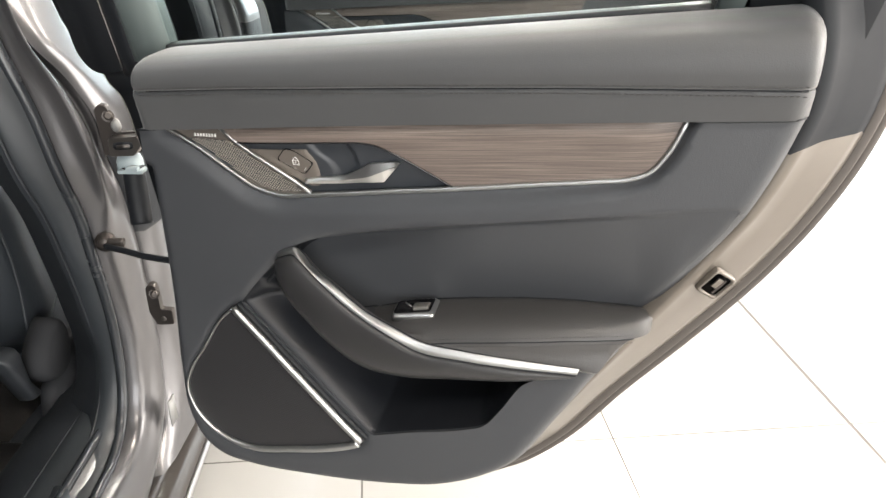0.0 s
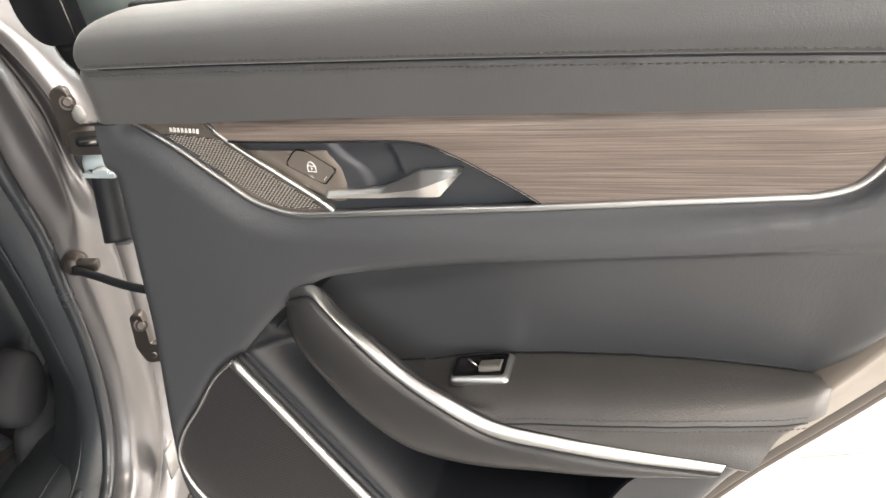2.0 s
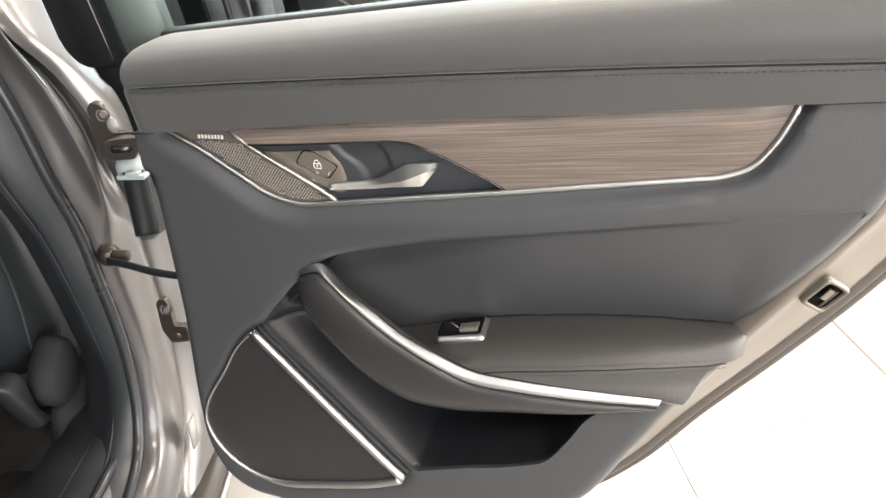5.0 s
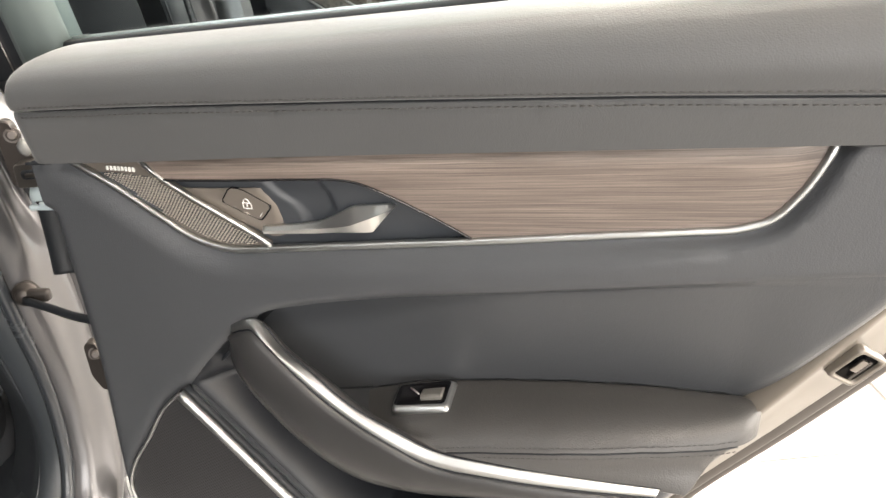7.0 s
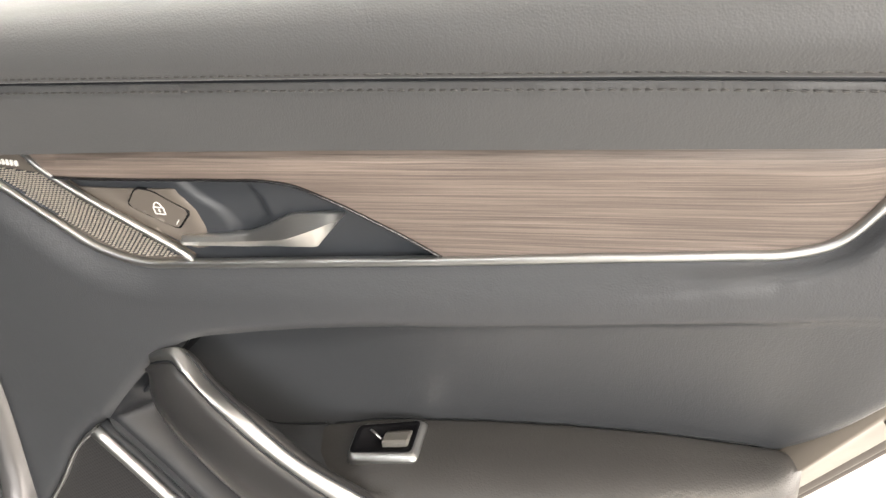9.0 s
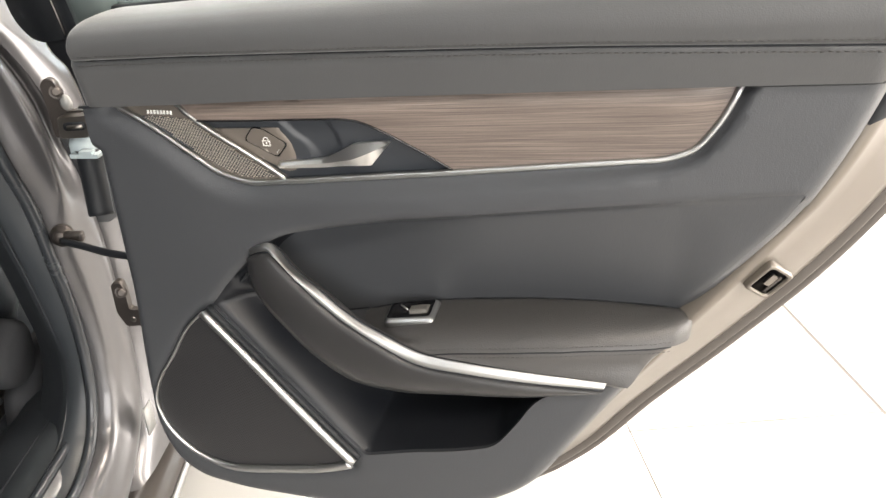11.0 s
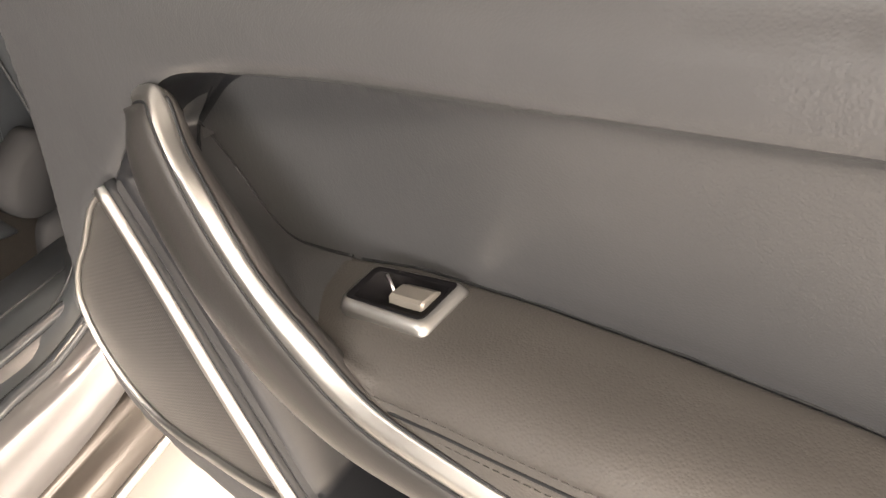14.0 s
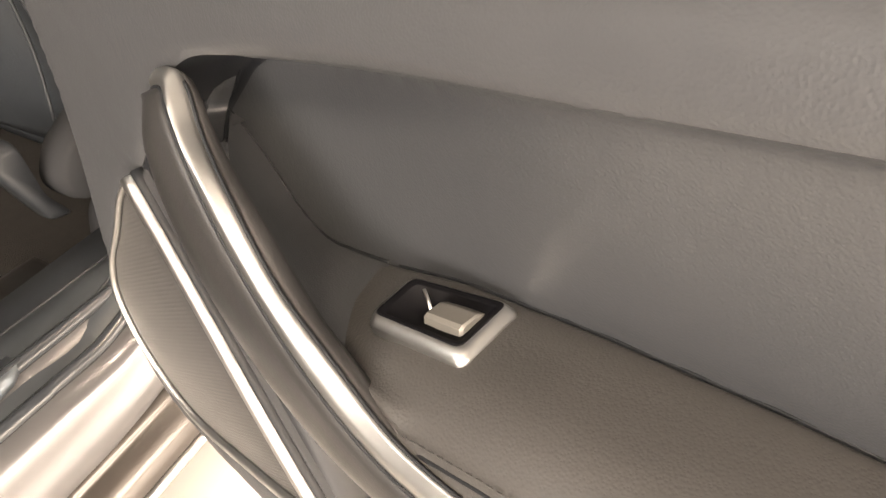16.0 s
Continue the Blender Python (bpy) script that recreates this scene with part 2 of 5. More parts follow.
def rounded(corners, r, n=5):
    """A polygon with its corners cut to arcs of about r metres."""
    c = np.array(corners, float)
    out = []
    for i in range(len(c)):
        p, a, b = c[i], c[i - 1] - c[i], c[(i + 1) % len(c)] - c[i]
        ra, rb = min(r, 0.45 * np.linalg.norm(a)), min(r, 0.45 * np.linalg.norm(b))
        a, b = p + a / np.linalg.norm(a) * ra, p + b / np.linalg.norm(b) * rb
        out += [(1 - t) ** 2 * a + 2 * t * (1 - t) * p + t * t * b for t in np.linspace(0, 1, n)]
    return np.array(out)


def resample(p, step, closed=False):
    q = np.vstack([p, p[:1]]) if closed else np.asarray(p)
    d = np.r_[0, np.cumsum(np.linalg.norm(np.diff(q, axis=0), axis=1))]
    n = max(2, int(round(d[-1] / step)))
    s = np.linspace(0, d[-1], n + 1)
    if closed:
        s = s[:-1]
    return np.stack([np.interp(s, d, q[:, i]) for i in range(q.shape[1])], 1)


def inside(poly, pts):
    x, y = pts[:, 0], pts[:, 1]
    hit = np.zeros(len(pts), bool)
    for (x1, y1), (x2, y2) in zip(poly, np.roll(poly, -1, 0)):
        if y1 != y2:
            hit ^= ((y1 > y) != (y2 > y)) & (x < (x2 - x1) * (y - y1) / (y2 - y1) + x1)
    return hit


def dist_to(poly, pts, closed=True):
    best = np.full(len(pts), 9.0)
    a = np.asarray(poly)
    b = np.roll(a, -1, 0)
    if not closed:
        a, b = a[:-1], b[:-1]
    for p, q in zip(a, b):
        e = q - p
        w = np.clip(((pts - p) @ e) / max(e @ e, 1e-12), 0, 1)
        best = np.minimum(best, np.hypot(*(pts - p - w[:, None] * e).T))
    return best


def ss(a, b, x):
    t = np.clip((x - a) / (b - a), 0, 1)
    return t * t * (3 - 2 * t)


def sheet(outer, holes, step, depth_of, skirt=0.01, edge=None, rings=()):
    """A sheet in the door's x-z plane with clean edges, raised to y = depth_of(points), its rim turned back by skirt."""
    from mathutils.geometry import delaunay_2d_cdt
    loops = [resample(np.asarray(p), edge or step, True) for p in (outer, *holes)]
    lo, hi = loops[0].min(0), loops[0].max(0)
    gx, gz = np.meshgrid(np.arange(lo[0], hi[0], step), np.arange(lo[1], hi[1], step))
    gx = gx + (np.arange(gx.shape[0]) % 2)[:, None] * step / 2
    g = np.stack([gx.ravel(), gz.ravel()], 1)
    keep = inside(loops[0], g)
    for h in loops[1:]:
        keep &= ~inside(h, g)
    g = g[keep]
    reach = max(rings) if rings else 0
    for l in loops:
        g = g[dist_to(l, g) > reach + step * 0.45]
    for l in loops if rings else ():
        t = np.roll(l, -1, 0) - np.roll(l, 1, 0)
        n = np.stack([t[:, 1], -t[:, 0]], 1) / np.maximum(np.linalg.norm(t, axis=1), 1e-9)[:, None]
        for d in rings:
            q = np.vstack([l + n * d, l - n * d])
            ok = inside(loops[0], q)
            for h in loops[1:]:
                ok &= ~inside(h, q)
            for o in loops:
                ok &= dist_to(o, q) > d * 0.9
            g = np.vstack([g, q[ok]])
    pts, edges = [], []
    for l in loops:
        s = len(pts)
        pts += [Vector(p) for p in l]
        edges += [(s + i, s + (i + 1) % len(l)) for i in range(len(l))]
    pts += [Vector(p) for p in g]
    vs, _, fs, *_ = delaunay_2d_cdt(pts, edges, [], 0, 1e-7)
    v2 = np.array([tuple(v) for v in vs])
    tri = np.array([f for f in fs if len(f) == 3])
    mid = v2[tri].mean(1)
    ok = inside(loops[0], mid)
    for h in loops[1:]:
        ok &= ~inside(h, mid)
    y = depth_of(v2)
    bm = bmesh.new()
    bv = [bm.verts.new((a, d, c)) for (a, c), d in zip(v2, y)]
    for t in tri[ok]:
        bm.faces.new([bv[i] for i in t])
    bmesh.ops.delete(bm, geom=[v for v in bm.verts if not v.link_faces], context="VERTS")
    for f in bm.faces:
        f.normal_update()
        if f.normal.y > 0:
            f.normal_flip()
    if skirt:
        rim = [e for e in bm.edges if len(e.link_faces) == 1]
        back = {}
        for e in rim:
            e.smooth = False
            for v in e.verts:
                if v not in back:
                    back[v] = bm.verts.new(v.co + Vector((0, skirt, 0)))
        for e in rim:
            a, b = e.verts
            bm.faces.new((a, b, back[b], back[a]))
    return bm


def loft(rows, closed=False, cap=False):
    """Quads between rows of points of equal count. closed: each row is a ring."""
    bm = bmesh.new()
    v = [[bm.verts.new(p) for p in r] for r in rows]
    n = len(v[0])
    for a, b in zip(v, v[1:]):
        for i in range(n if closed else n - 1):
            j = (i + 1) % n
            bm.faces.new((a[i], a[j], b[j], b[i]))
    if cap:
        bm.faces.new(v[0])
        bm.faces.new(v[-1][::-1])
    bmesh.ops.recalc_face_normals(bm, faces=bm.faces)
    return bm


def crisp(bm, limit=0.45):
    """Marks the edges between faces that meet at more than limit radians as sharp."""
    bm.normal_update()
    for e in bm.edges:
        if len(e.link_faces) == 2 and e.calc_face_angle(0) > limit:
            e.smooth = False
    return bm


def ridged(bm, count, picks):
    """Marks the lengthwise edges of a loft of rings of count points as sharp at the picked points."""
    bm.verts.ensure_lookup_table()
    for i in range(len(bm.verts) - count):
        if i % count in picks:
            e = bm.edges.get((bm.verts[i], bm.verts[i + count]))
            if e:
                e.smooth = False
    return bm


def ribbon(pts, profile, up=(0, -1, 0), closed=False):
    """Sweeps a closed profile of (across, out) along the points; out is towards up."""
    p = np.asarray(pts, float)
    up = np.array(up, float)
    rows = []
    for i in range(len(p)):
        t = p[min(i + 1, len(p) - 1)] - p[max(i - 1, 0)]
        t /= np.linalg.norm(t)
        n = up - (up @ t) * t
        n /= np.linalg.norm(n)
        b = np.cross(t, n)
        rows.append([tuple(p[i] + b * u + n * w) for u, w in profile])
    return loft(rows, True, True)


def half_round(width, height, sink=0.002, n=8):
    a = np.linspace(0, math.pi, n)
    return [(-width / 2, -sink)] + [(-math.cos(t) * width / 2, math.sin(t) ** 0.7 * height) for t in a] + [(width / 2, -sink)]


def tube(pts, r, sides=10, closed=False):
    a = np.arange(sides) * 2 * math.pi / sides
    return ribbon(pts, [(r * math.cos(t), r * math.sin(t)) for t in a], (0.02, -1, 0.03))


def box(lo, hi, bevel=0.0, seg=2):
    bm = bmesh.new()
    c = [(a + b) / 2 for a, b in zip(lo, hi)]
    s = [b - a for a, b in zip(lo, hi)]
    bmesh.ops.create_cube(bm, size=1, matrix=Matrix.Translation(c) @ Matrix.Diagonal((*s, 1)))
    if bevel:
        bmesh.ops.bevel(bm, geom=list(bm.edges), offset=bevel, segments=seg, profile=0.6, affect="EDGES")
    return bm


def disc_stack(m, steps, sides=24):
    """A turned shape: steps of (radius, height) along the local z of m."""
    a = np.arange(sides) * 2 * math.pi / sides
    rows = [[tuple(m @ Vector((r * math.cos(t), r * math.sin(t), h))) for t in a] for r, h in steps]
    return loft(rows, True, True)


def join_into(bm, other):
    me = bpy.data.meshes.new("tmp")
    other.to_mesh(me)
    other.free()
    bm.from_mesh(me)
    bpy.data.meshes.remove(me)


def stitches(path, pitch, length, r=0.0006, normal=(0, -1, 0)):
    """A row of short thread stitches along the path."""
    p = resample(np.asarray(path, float), pitch)
    n = np.array(normal, float)
    bm = bmesh.new()
    for a, b in zip(p, p[1:]):
        t = (b - a) / np.linalg.norm(b - a)
        s = np.cross(t, n)
        c = (a + b) / 2
        ring = []
        for k, w in ((-0.5, 0.3), (-0.3, 1), (0.3, 1), (0.5, 0.3)):
            q = c + t * length * k
            ring.append([bm.verts.new(tuple(q + (s * math.cos(g) + n * math.sin(g)) * r * w)) for g in (0, 1.05, 2.1, 3.14, 4.7)])
        for u, v in zip(ring, ring[1:]):
            for i in range(5):
                bm.faces.new((u[i], u[(i + 1) % 5], v[(i + 1) % 5], v[i]))
    return bm

# ---- room ----
TURN_TILES, PITCH = radians(6.8), 0.615
TX, TY = 1.027, 1.431


def slab(name, lo, hi, mat, label):
    ob = part(name, box(lo, hi), mat, smooth=False)
    return tagged(ob, label, "structure", kind="structure")


floor = slab("floor", (-7.2, -5.4, -0.12), (7.4, 8.4, -0.0007), GROUT, "showroom floor bed under polished white tiles")
# ceiling and walls close the room unseen, greyed to hold the bounced light down
slab("ceiling", (-7.4, -5.6, 4.0), (7.6, 8.6, 4.15), WALL, "plain grey ceiling, unseen, closing the room")
slab("wall_west", (-7.4, -5.6, -0.12), (-7.2, 8.6, 4.0), WALL, "plain grey wall, unseen, closing the room")


def window_wall(name, lo, hi, along, sill, head, a, b, depth):
    """A wall with one wide opening from a to b; along: 0 the x axis, 1 the y axis."""
    bm = bmesh.new()
    for u0, u1, z0, z1 in ((lo, a, -0.12, 4), (b, hi, -0.12, 4), (a, b, -0.12, sill), (a, b, head, 4)):
        l, h = [0, 0, z0], [0, 0, z1]
        l[along], h[along] = u0, u1
        l[1 - along], h[1 - along] = depth
        join_into(bm, box(l, h))
    ob = part(name, bm, WALL, smooth=False)
    return tagged(ob, "grey showroom wall with a wide glazed opening", "structure", kind="structure")


window_wall("wall_north", -7.2, 7.4, 0, 0.4, 3.1, -1.5, 6.3, (8.4, 8.6))
# unseen wall, its opening is added for the fill lamp
window_wall("wall_south", -7.2, 7.4, 0, 0.4, 3.3, -1.1, 6.3, (-5.6, -5.4))
window_wall("wall_east", -5.4, 8.4, 1, 0.4, 3.1, -3.6, 4.8, (7.4, 7.6))


# ---- the rear door, in its own frame: x from hinge to latch, y away from the car's inside, z up ----
def zline(pts):
    p = np.array(pts)
    return lambda x: np.interp(x, p[:, 0], p[:, 1])


seam_z = zline([(-0.02, 0.999), (0.007, 1.001), (0.128, 1.012), (0.322, 1.027), (0.492, 1.039), (0.72, 1.052)])
wood_top_z = zline([(-0.02, 0.9515), (0.027, 0.9562), (0.101, 0.9632), (0.20, 0.9742), (0.314, 0.9855), (0.609, 1.0135), (0.72, 1.0235)])
rest_z = zline([(0.24, 0.722), (0.269, 0.731), (0.32, 0.749), (0.39, 0.7635), (0.456, 0.7738), (0.518, 0.7805), (0.61, 0.7845)])

right_edge = [(0.46, 0.556), (0.512, 0.636), (0.550, 0.70), (0.580, 0.748), (0.611, 0.798), (0.643, 0.850), (0.669, 0.895), (0.687, 0.934), (0.702, 0.976), (0.714, 1.02)]
low_edge = [(-0.007, 0.90), (-0.008, 0.75), (-0.008, 0.60), (-0.006, 0.55), (0.002, 0.518), (0.018, 0.490), (0.046, 0.471), (0.09, 0.465), (0.18, 0.469), (0.30, 0.484), (0.366, 0.499), (0.42, 0.525)]
rim = curve_through(low_edge + right_edge, 6)
wood_low = curve_through([(0.025, 0.955), (0.065, 0.934), (0.103, 0.910), (0.137, 0.8905), (0.166, 0.8845), (0.202, 0.8885), (0.272, 0.899), (0.377, 0.915), (0.469, 0.930), (0.532, 0.940), (0.562, 0.9455), (0.580, 0.954), (0.594, 0.973), (0.6105, 1.0138)], 6)
speaker_left = [(0.088, 0.724), (0.068, 0.703), (0.042, 0.656), (0.014, 0.604), (0.0065, 0.575), (0.012, 0.546), (0.036, 0.510), (0.062, 0.493), (0.09, 0.485), (0.163, 0.497), (0.25, 0.524), (0.262, 0.530)]
speaker_left = [(x, z + 0.018 * float(ss(0.74, 0.53, np.array([z]))[0])) for x, z in speaker_left]
speaker_rim = np.vstack([curve_through(speaker_left, 5), [(0.268, 0.561)], np.linspace((0.264, 0.570), (0.096, 0.728), 14)])
lip = curve_through([(0.100, 0.732), (0.122, 0.760), (0.155, 0.797), (0.176, 0.818), (0.192, 0.8285), (0.235, 0.8440), (0.30, 0.8610), (0.39, 0.8790), (0.483, 0.8955), (0.60, 0.9155), (0.6700, 0.9262)], 6)
well_side = curve_through([(0.6715, 0.9235), (0.6620, 0.900), (0.6380, 0.860), (0.6020, 0.800), (0.5700, 0.748)], 5)
well_foot = np.vstack([curve_through([(0.545, 0.724), (0.500, 0.700), (0.470, 0.682), (0.446, 0.644), (0.424, 0.615), (0.400, 0.605), (0.33, 0.586), (0.282, 0.571)], 5), np.linspace((0.274, 0.573), (0.106, 0.731), 12)])
well = np.vstack([lip, well_side, well_foot])


def panel_base(p):
    y = -0.014 * ss(0.76, 0.54, p[:, 1]) - 0.006 * np.sin(np.clip((p[:, 0] - 0.0) / 0.7, 0, 1) * math.pi)
    return y - 0.0022 * ss(0.075, 0.0, dist_to(lip, p, False)) * ss(0.18, 0.27, p[:, 0]) * ss(0.66, 0.45, p[:, 0])


def insert_y(p):
    low = np.interp(p[:, 0], wood_low[:, 0], wood_low[:, 1])
    y = 0.008 - 0.012 * ss(0.0, 0.07, p[:, 1] - low)
    return y + 0.0055 * ss(0.011, 0.0, wood_top_z(p[:, 0]) - p[:, 1]) * ss(0.07, 0.13, p[:, 0])


def wall_y(p):
    """Back of the niche: deep behind the grab bar, leaning out to the lip further along."""
    x = p[:, 0]
    top = np.interp(x, lip[:, 0], lip[:, 1])
    up = np.clip((p[:, 1] - rest_z(x)) / np.maximum(top - rest_z(x), 0.03), 0, 1)
    low = 0.0400 - 0.012 * ss(0.575, 0.625, x)
    high = 0.040 - 0.039 * ss(0.20, 0.42, x)
    edge = 0.012 * (1 - np.clip(dist_to(rim, p, False) / 0.016, 0, 1)) ** 2
    return low + (high - low) * up ** 0.9 + edge


def panel_y(p):
    y = panel_base(p)
    d = np.minimum(dist_to(rim, p, False), 1)
    y = y + 0.014 * (1 - np.clip(d / 0.016, 0, 1)) ** 2
    d = dist_to(wood_low, p, False)
    y = y + (insert_y(p) - 0.0012 - panel_base(p)) * (1 - ss(0, 1, d / (0.024 - 0.014 * ss(0.42, 0.60, p[:, 0]))))
    d = dist_to(lip, p, False)
    far = ss(0.30, 0.42, p[:, 0])
    y = y + (0.004 - 0.0026 * far) * (1 - np.clip(d / (0.010 - 0.005 * far), 0, 1)) ** 2
    side = (dist_to(well_side, p, False) < 0.0095) & (p[:, 1] < 0.9255) & (p[:, 0] > 0.55)
    wall = wall_y(p)
    y = np.where(side, y + (wall - y) * ss(0.9255, 0.9150, p[:, 1]), y)
    return y + 0.005 * (1 - np.clip(dist_to(speaker_rim, p) / 0.012, 0, 1)) ** 2


split_z = zline([(0.10, 0.80), (0.145, 0.763), (0.174, 0.743), (0.20, 0.720), (0.22, 0.709), (0.27, 0.698), (0.345, 0.693), (0.60, 0.69)])


def well_y(p):
    split = split_z(p[:, 0])
    deep = wall_y(p) + 0.105 * ss(0.0, 0.07, split - p[:, 1])
    low = ss(-0.01, 0.02, split - p[:, 1])
    deep = deep + 0.035 * ss(0.0, 0.006, np.interp(p[:, 1], (0.772, 0.809), (0.140, 0.166)) - p[:, 0]) * ss(0.755, 0.765, p[:, 1])
    w = 0.014 - 0.002 * low - 0.009 * (1 - low) * ss(0.25, 0.20, p[:, 0])
    w = w + 0.052 * np.maximum(low * ss(0.33, 0.20, p[:, 0]), ss(0.142, 0.122, p[:, 0]))
    d = np.minimum(dist_to(lip, p, False), dist_to(well_foot, p, False))
    far = ss(0.30, 0.42, p[:, 0]) * (1 - low)
    w = w - 0.0075 * far
    start = panel_base(p) + 0.005 - 0.0026 * far
    return start + (deep - start) * ss(0, 1, d / w)


def strip3(curve, raise_by=0.0, depth_of=insert_y):
    c = np.asarray(curve)
    return np.stack([c[:, 0], depth_of(c) - raise_by, c[:, 1]], 1)


car = empty("car", pose(0, 0, 0))
tagged(car, "silver-grey parked car with its two side doors open", "car")


def build_door(m):
    shell = [(-0.03, 0.50), (-0.03, 1.02), (0.70, 1.09), (0.60, 0.86), (0.40, 0.53), (0.06, 0.45)]
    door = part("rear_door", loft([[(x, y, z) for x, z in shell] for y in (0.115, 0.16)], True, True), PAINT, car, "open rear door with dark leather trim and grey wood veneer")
    door.matrix_world = m
    # trim panel, below the ornamental insert
    top_r = [(x, float(wood_top_z(x)) - 0.0005) for x in np.linspace(0.712, 0.6135, 8)]
    top_l = [(x, float(wood_top_z(x)) - 0.0005) for x in np.linspace(0.020, -0.007, 4)]
    outer = np.vstack([rim, top_r, wood_low[::-1], top_l])
    part("trim_panel", sheet(outer, [speaker_rim, well], 0.006, panel_y, 0.034, 0.0036, (0.0028, 0.0056, 0.0086)), LEATHER_SOFT, door, "dark grey soft-touch door panel")
    # band between insert and pad
    xs = np.linspace(-0.007, 0.714, 50)
    band = np.vstack([[(x, seam_z(x) - 0.0012) for x in xs], [(x, wood_top_z(x)) for x in xs[::-1]]])

    def band_y(p):
        t = (p[:, 1] - wood_top_z(p[:, 0])) / (seam_z(p[:, 0]) - wood_top_z(p[:, 0]))
        y = -0.009 - 0.009 * t + 0.004 * (1 - np.clip((1 - t) / 0.12, 0, 1)) ** 2
        e = np.minimum(p[:, 0] + 0.007, 0.716 - p[:, 0])
        return y + 0.020 * (1 - np.clip(e / 0.02, 0, 1)) ** 2

    part("upper_band", sheet(band, [], 0.007, band_y, 0.014), LEATHER, door, "dark grey grained leather band")
    for ends in ((-0.004, 0.022), (0.611, 0.711)):
        part("band_joint", tube([(x, -0.0075 + 0.016 * max(0, 1 - (0.716 - x) / 0.02) ** 2, float(wood_top_z(x))) for x in np.linspace(*ends, 14)], 0.0014, 6), RUBBER, door)
    # padded roll under the window
    prof = [(-0.0135, 0.0), (-0.0185, 0.035), (-0.0225, 0.15), (-0.0240, 0.34), (-0.0218, 0.53), (-0.0165, 0.71), (-0.0050, 0.87), (0.0140, 0.968), (0.034, 1.0), (0.050, 0.985), (0.056, 0.90)]
    prof = curve_through(prof, 3)
    rows = []
    for x in np.r_[np.linspace(0.0035, 0.05, 18), np.linspace(0.06, 0.66, 30), np.linspace(0.675, 0.716, 14)]:
        base, top = float(seam_z(x)), 1.0385 + 0.1135 * x
        dl, dr = x - 0.0035, 0.716 - x
        arc = lambda d, r: math.sqrt(max(0.0, 1 - max(0.0, 1 - d / r) ** 2))
        deep = max(0.25, arc(dl, 0.011)) * max(0.05, arc(dr, 0.018))
        tall = (0.66 + 0.34 * arc(dl, 0.026)) * (0.55 + 0.45 * arc(dr, 0.024))
        rows.append([(x, 0.030 + (y - 0.030) * deep ** 0.6, base + (top - base) * h * tall) for y, h in prof])
    part("padded_roll", loft(rows), LEATHER, door, "dark grey grained leather pad")
    sx = np.linspace(0.006, 0.705, 90)
    part("seam_groove", tube([(x, -0.0125 + 0.03 * max(0, 1 - (x + 0.0) / 0.03) ** 2, float(seam_z(x)) - 0.0004) for x in sx], 0.0019, 8), RUBBER, door)
    def pad_front(x):
        h = 0.0044 / (1.0385 + 0.1135 * x - float(seam_z(x)))
        return float(np.interp(h, (0.0, 0.035, 0.15), (-0.0135, -0.0185, -0.0225))) - 0.0013

    for off, lie in ((0.0046, pad_front), (-0.0046, lambda x: -0.0182)):
        part("stitching", stitches([(x, lie(x) + 0.02 * max(0, 1 - (x + 0.0) / 0.02) ** 2, float(seam_z(x)) + off) for x in sx], 0.0053, 0.0037, 0.0006), THREAD, door)
    # well behind the grab bar: niche above, pocket below
    cut = sheet(well, [], 0.0046, well_y, 0.03, 0.0036, (0.003, 0.006, 0.009, 0.0125))
    niche, pocket = cut, cut.copy()
    for bm, lower in ((niche, True), (pocket, False)):
        gone = []
        for f in bm.faces:
            c = f.calc_center_median()
            # faces under the lip and past the niche's end go near-black for shade
            under_lip = c.x < 0.205 and dist_to(lip, np.array([[c.x, c.z]]), False)[0] < 0.0125
            below = under_lip or c.z < float(split_z(c.x)) or c.x < float(np.interp(c.z, (0.772, 0.809), (0.142, 0.168)))
            if below == lower:
                gone.append(f)
        bmesh.ops.delete(bm, geom=gone, context="FACES")
    part("niche", niche, LEATHER_SOFT, door, "dark recessed niche behind the grab bar")
    # rolled end of the niche lining, with the groove against its back
    end = curve_through([(0.1735, 0.0395, 0.812), (0.1590, 0.0400, 0.7905), (0.1460, 0.0400, 0.772), (0.1580, 0.0300, 0.7710), (0.1710, 0.0200, 0.7700)], 6)
    roll = ((0.0, 0.0), (-0.0025, -0.0062), (-0.0052, -0.0104), (-0.0082, -0.0108), (-0.0098, -0.0060), (-0.0104, 0.0400))
    part("niche_roll", loft([[(q[0] + u, q[1] + v, q[2]) for u, v in roll] for q in end]), LEATHER_SOFT, door)
    # dark tube in the groove, drawing the shade that lies there
    part("niche_line", tube(end, 0.0011, 6), RUBBER, door)
    part("map_pocket", pocket, POCKET, door, "moulded map pocket, its shade put into the near-black colour")

    # dark tube laid in the crease to draw its shade
    part("well_crease", tube(curve_through([(0.101, 0.0065, 0.7305), (0.125, 0.0100, 0.7520), (0.149, 0.0080, 0.7765)], 6), 0.0019, 6), RUBBER, door)

    # ornamental insert
    grille_edge = curve_through([(0.1000, 0.9630), (0.1115, 0.9555), (0.124, 0.9465), (0.165, 0.9205), (0.206, 0.8915)], 6)
    bezel_top = curve_through([(0.1225, 0.9475), (0.19, 0.9535), (0.25, 0.9592), (0.274, 0.9610), (0.290, 0.9600), (0.312, 0.9520), (0.345, 0.9345), (0.376, 0.9170)], 6)
    xs = np.linspace(0.101, 0.6105, 40)
    wl = wood_low[wood_low[:, 0] > 0.376]
    wood = np.vstack([[(x, wood_top_z(x) - 0.001) for x in xs], wl[::-1], bezel_top[::-1], grille_edge[grille_edge[:, 1] > 0.9475][::-1]])
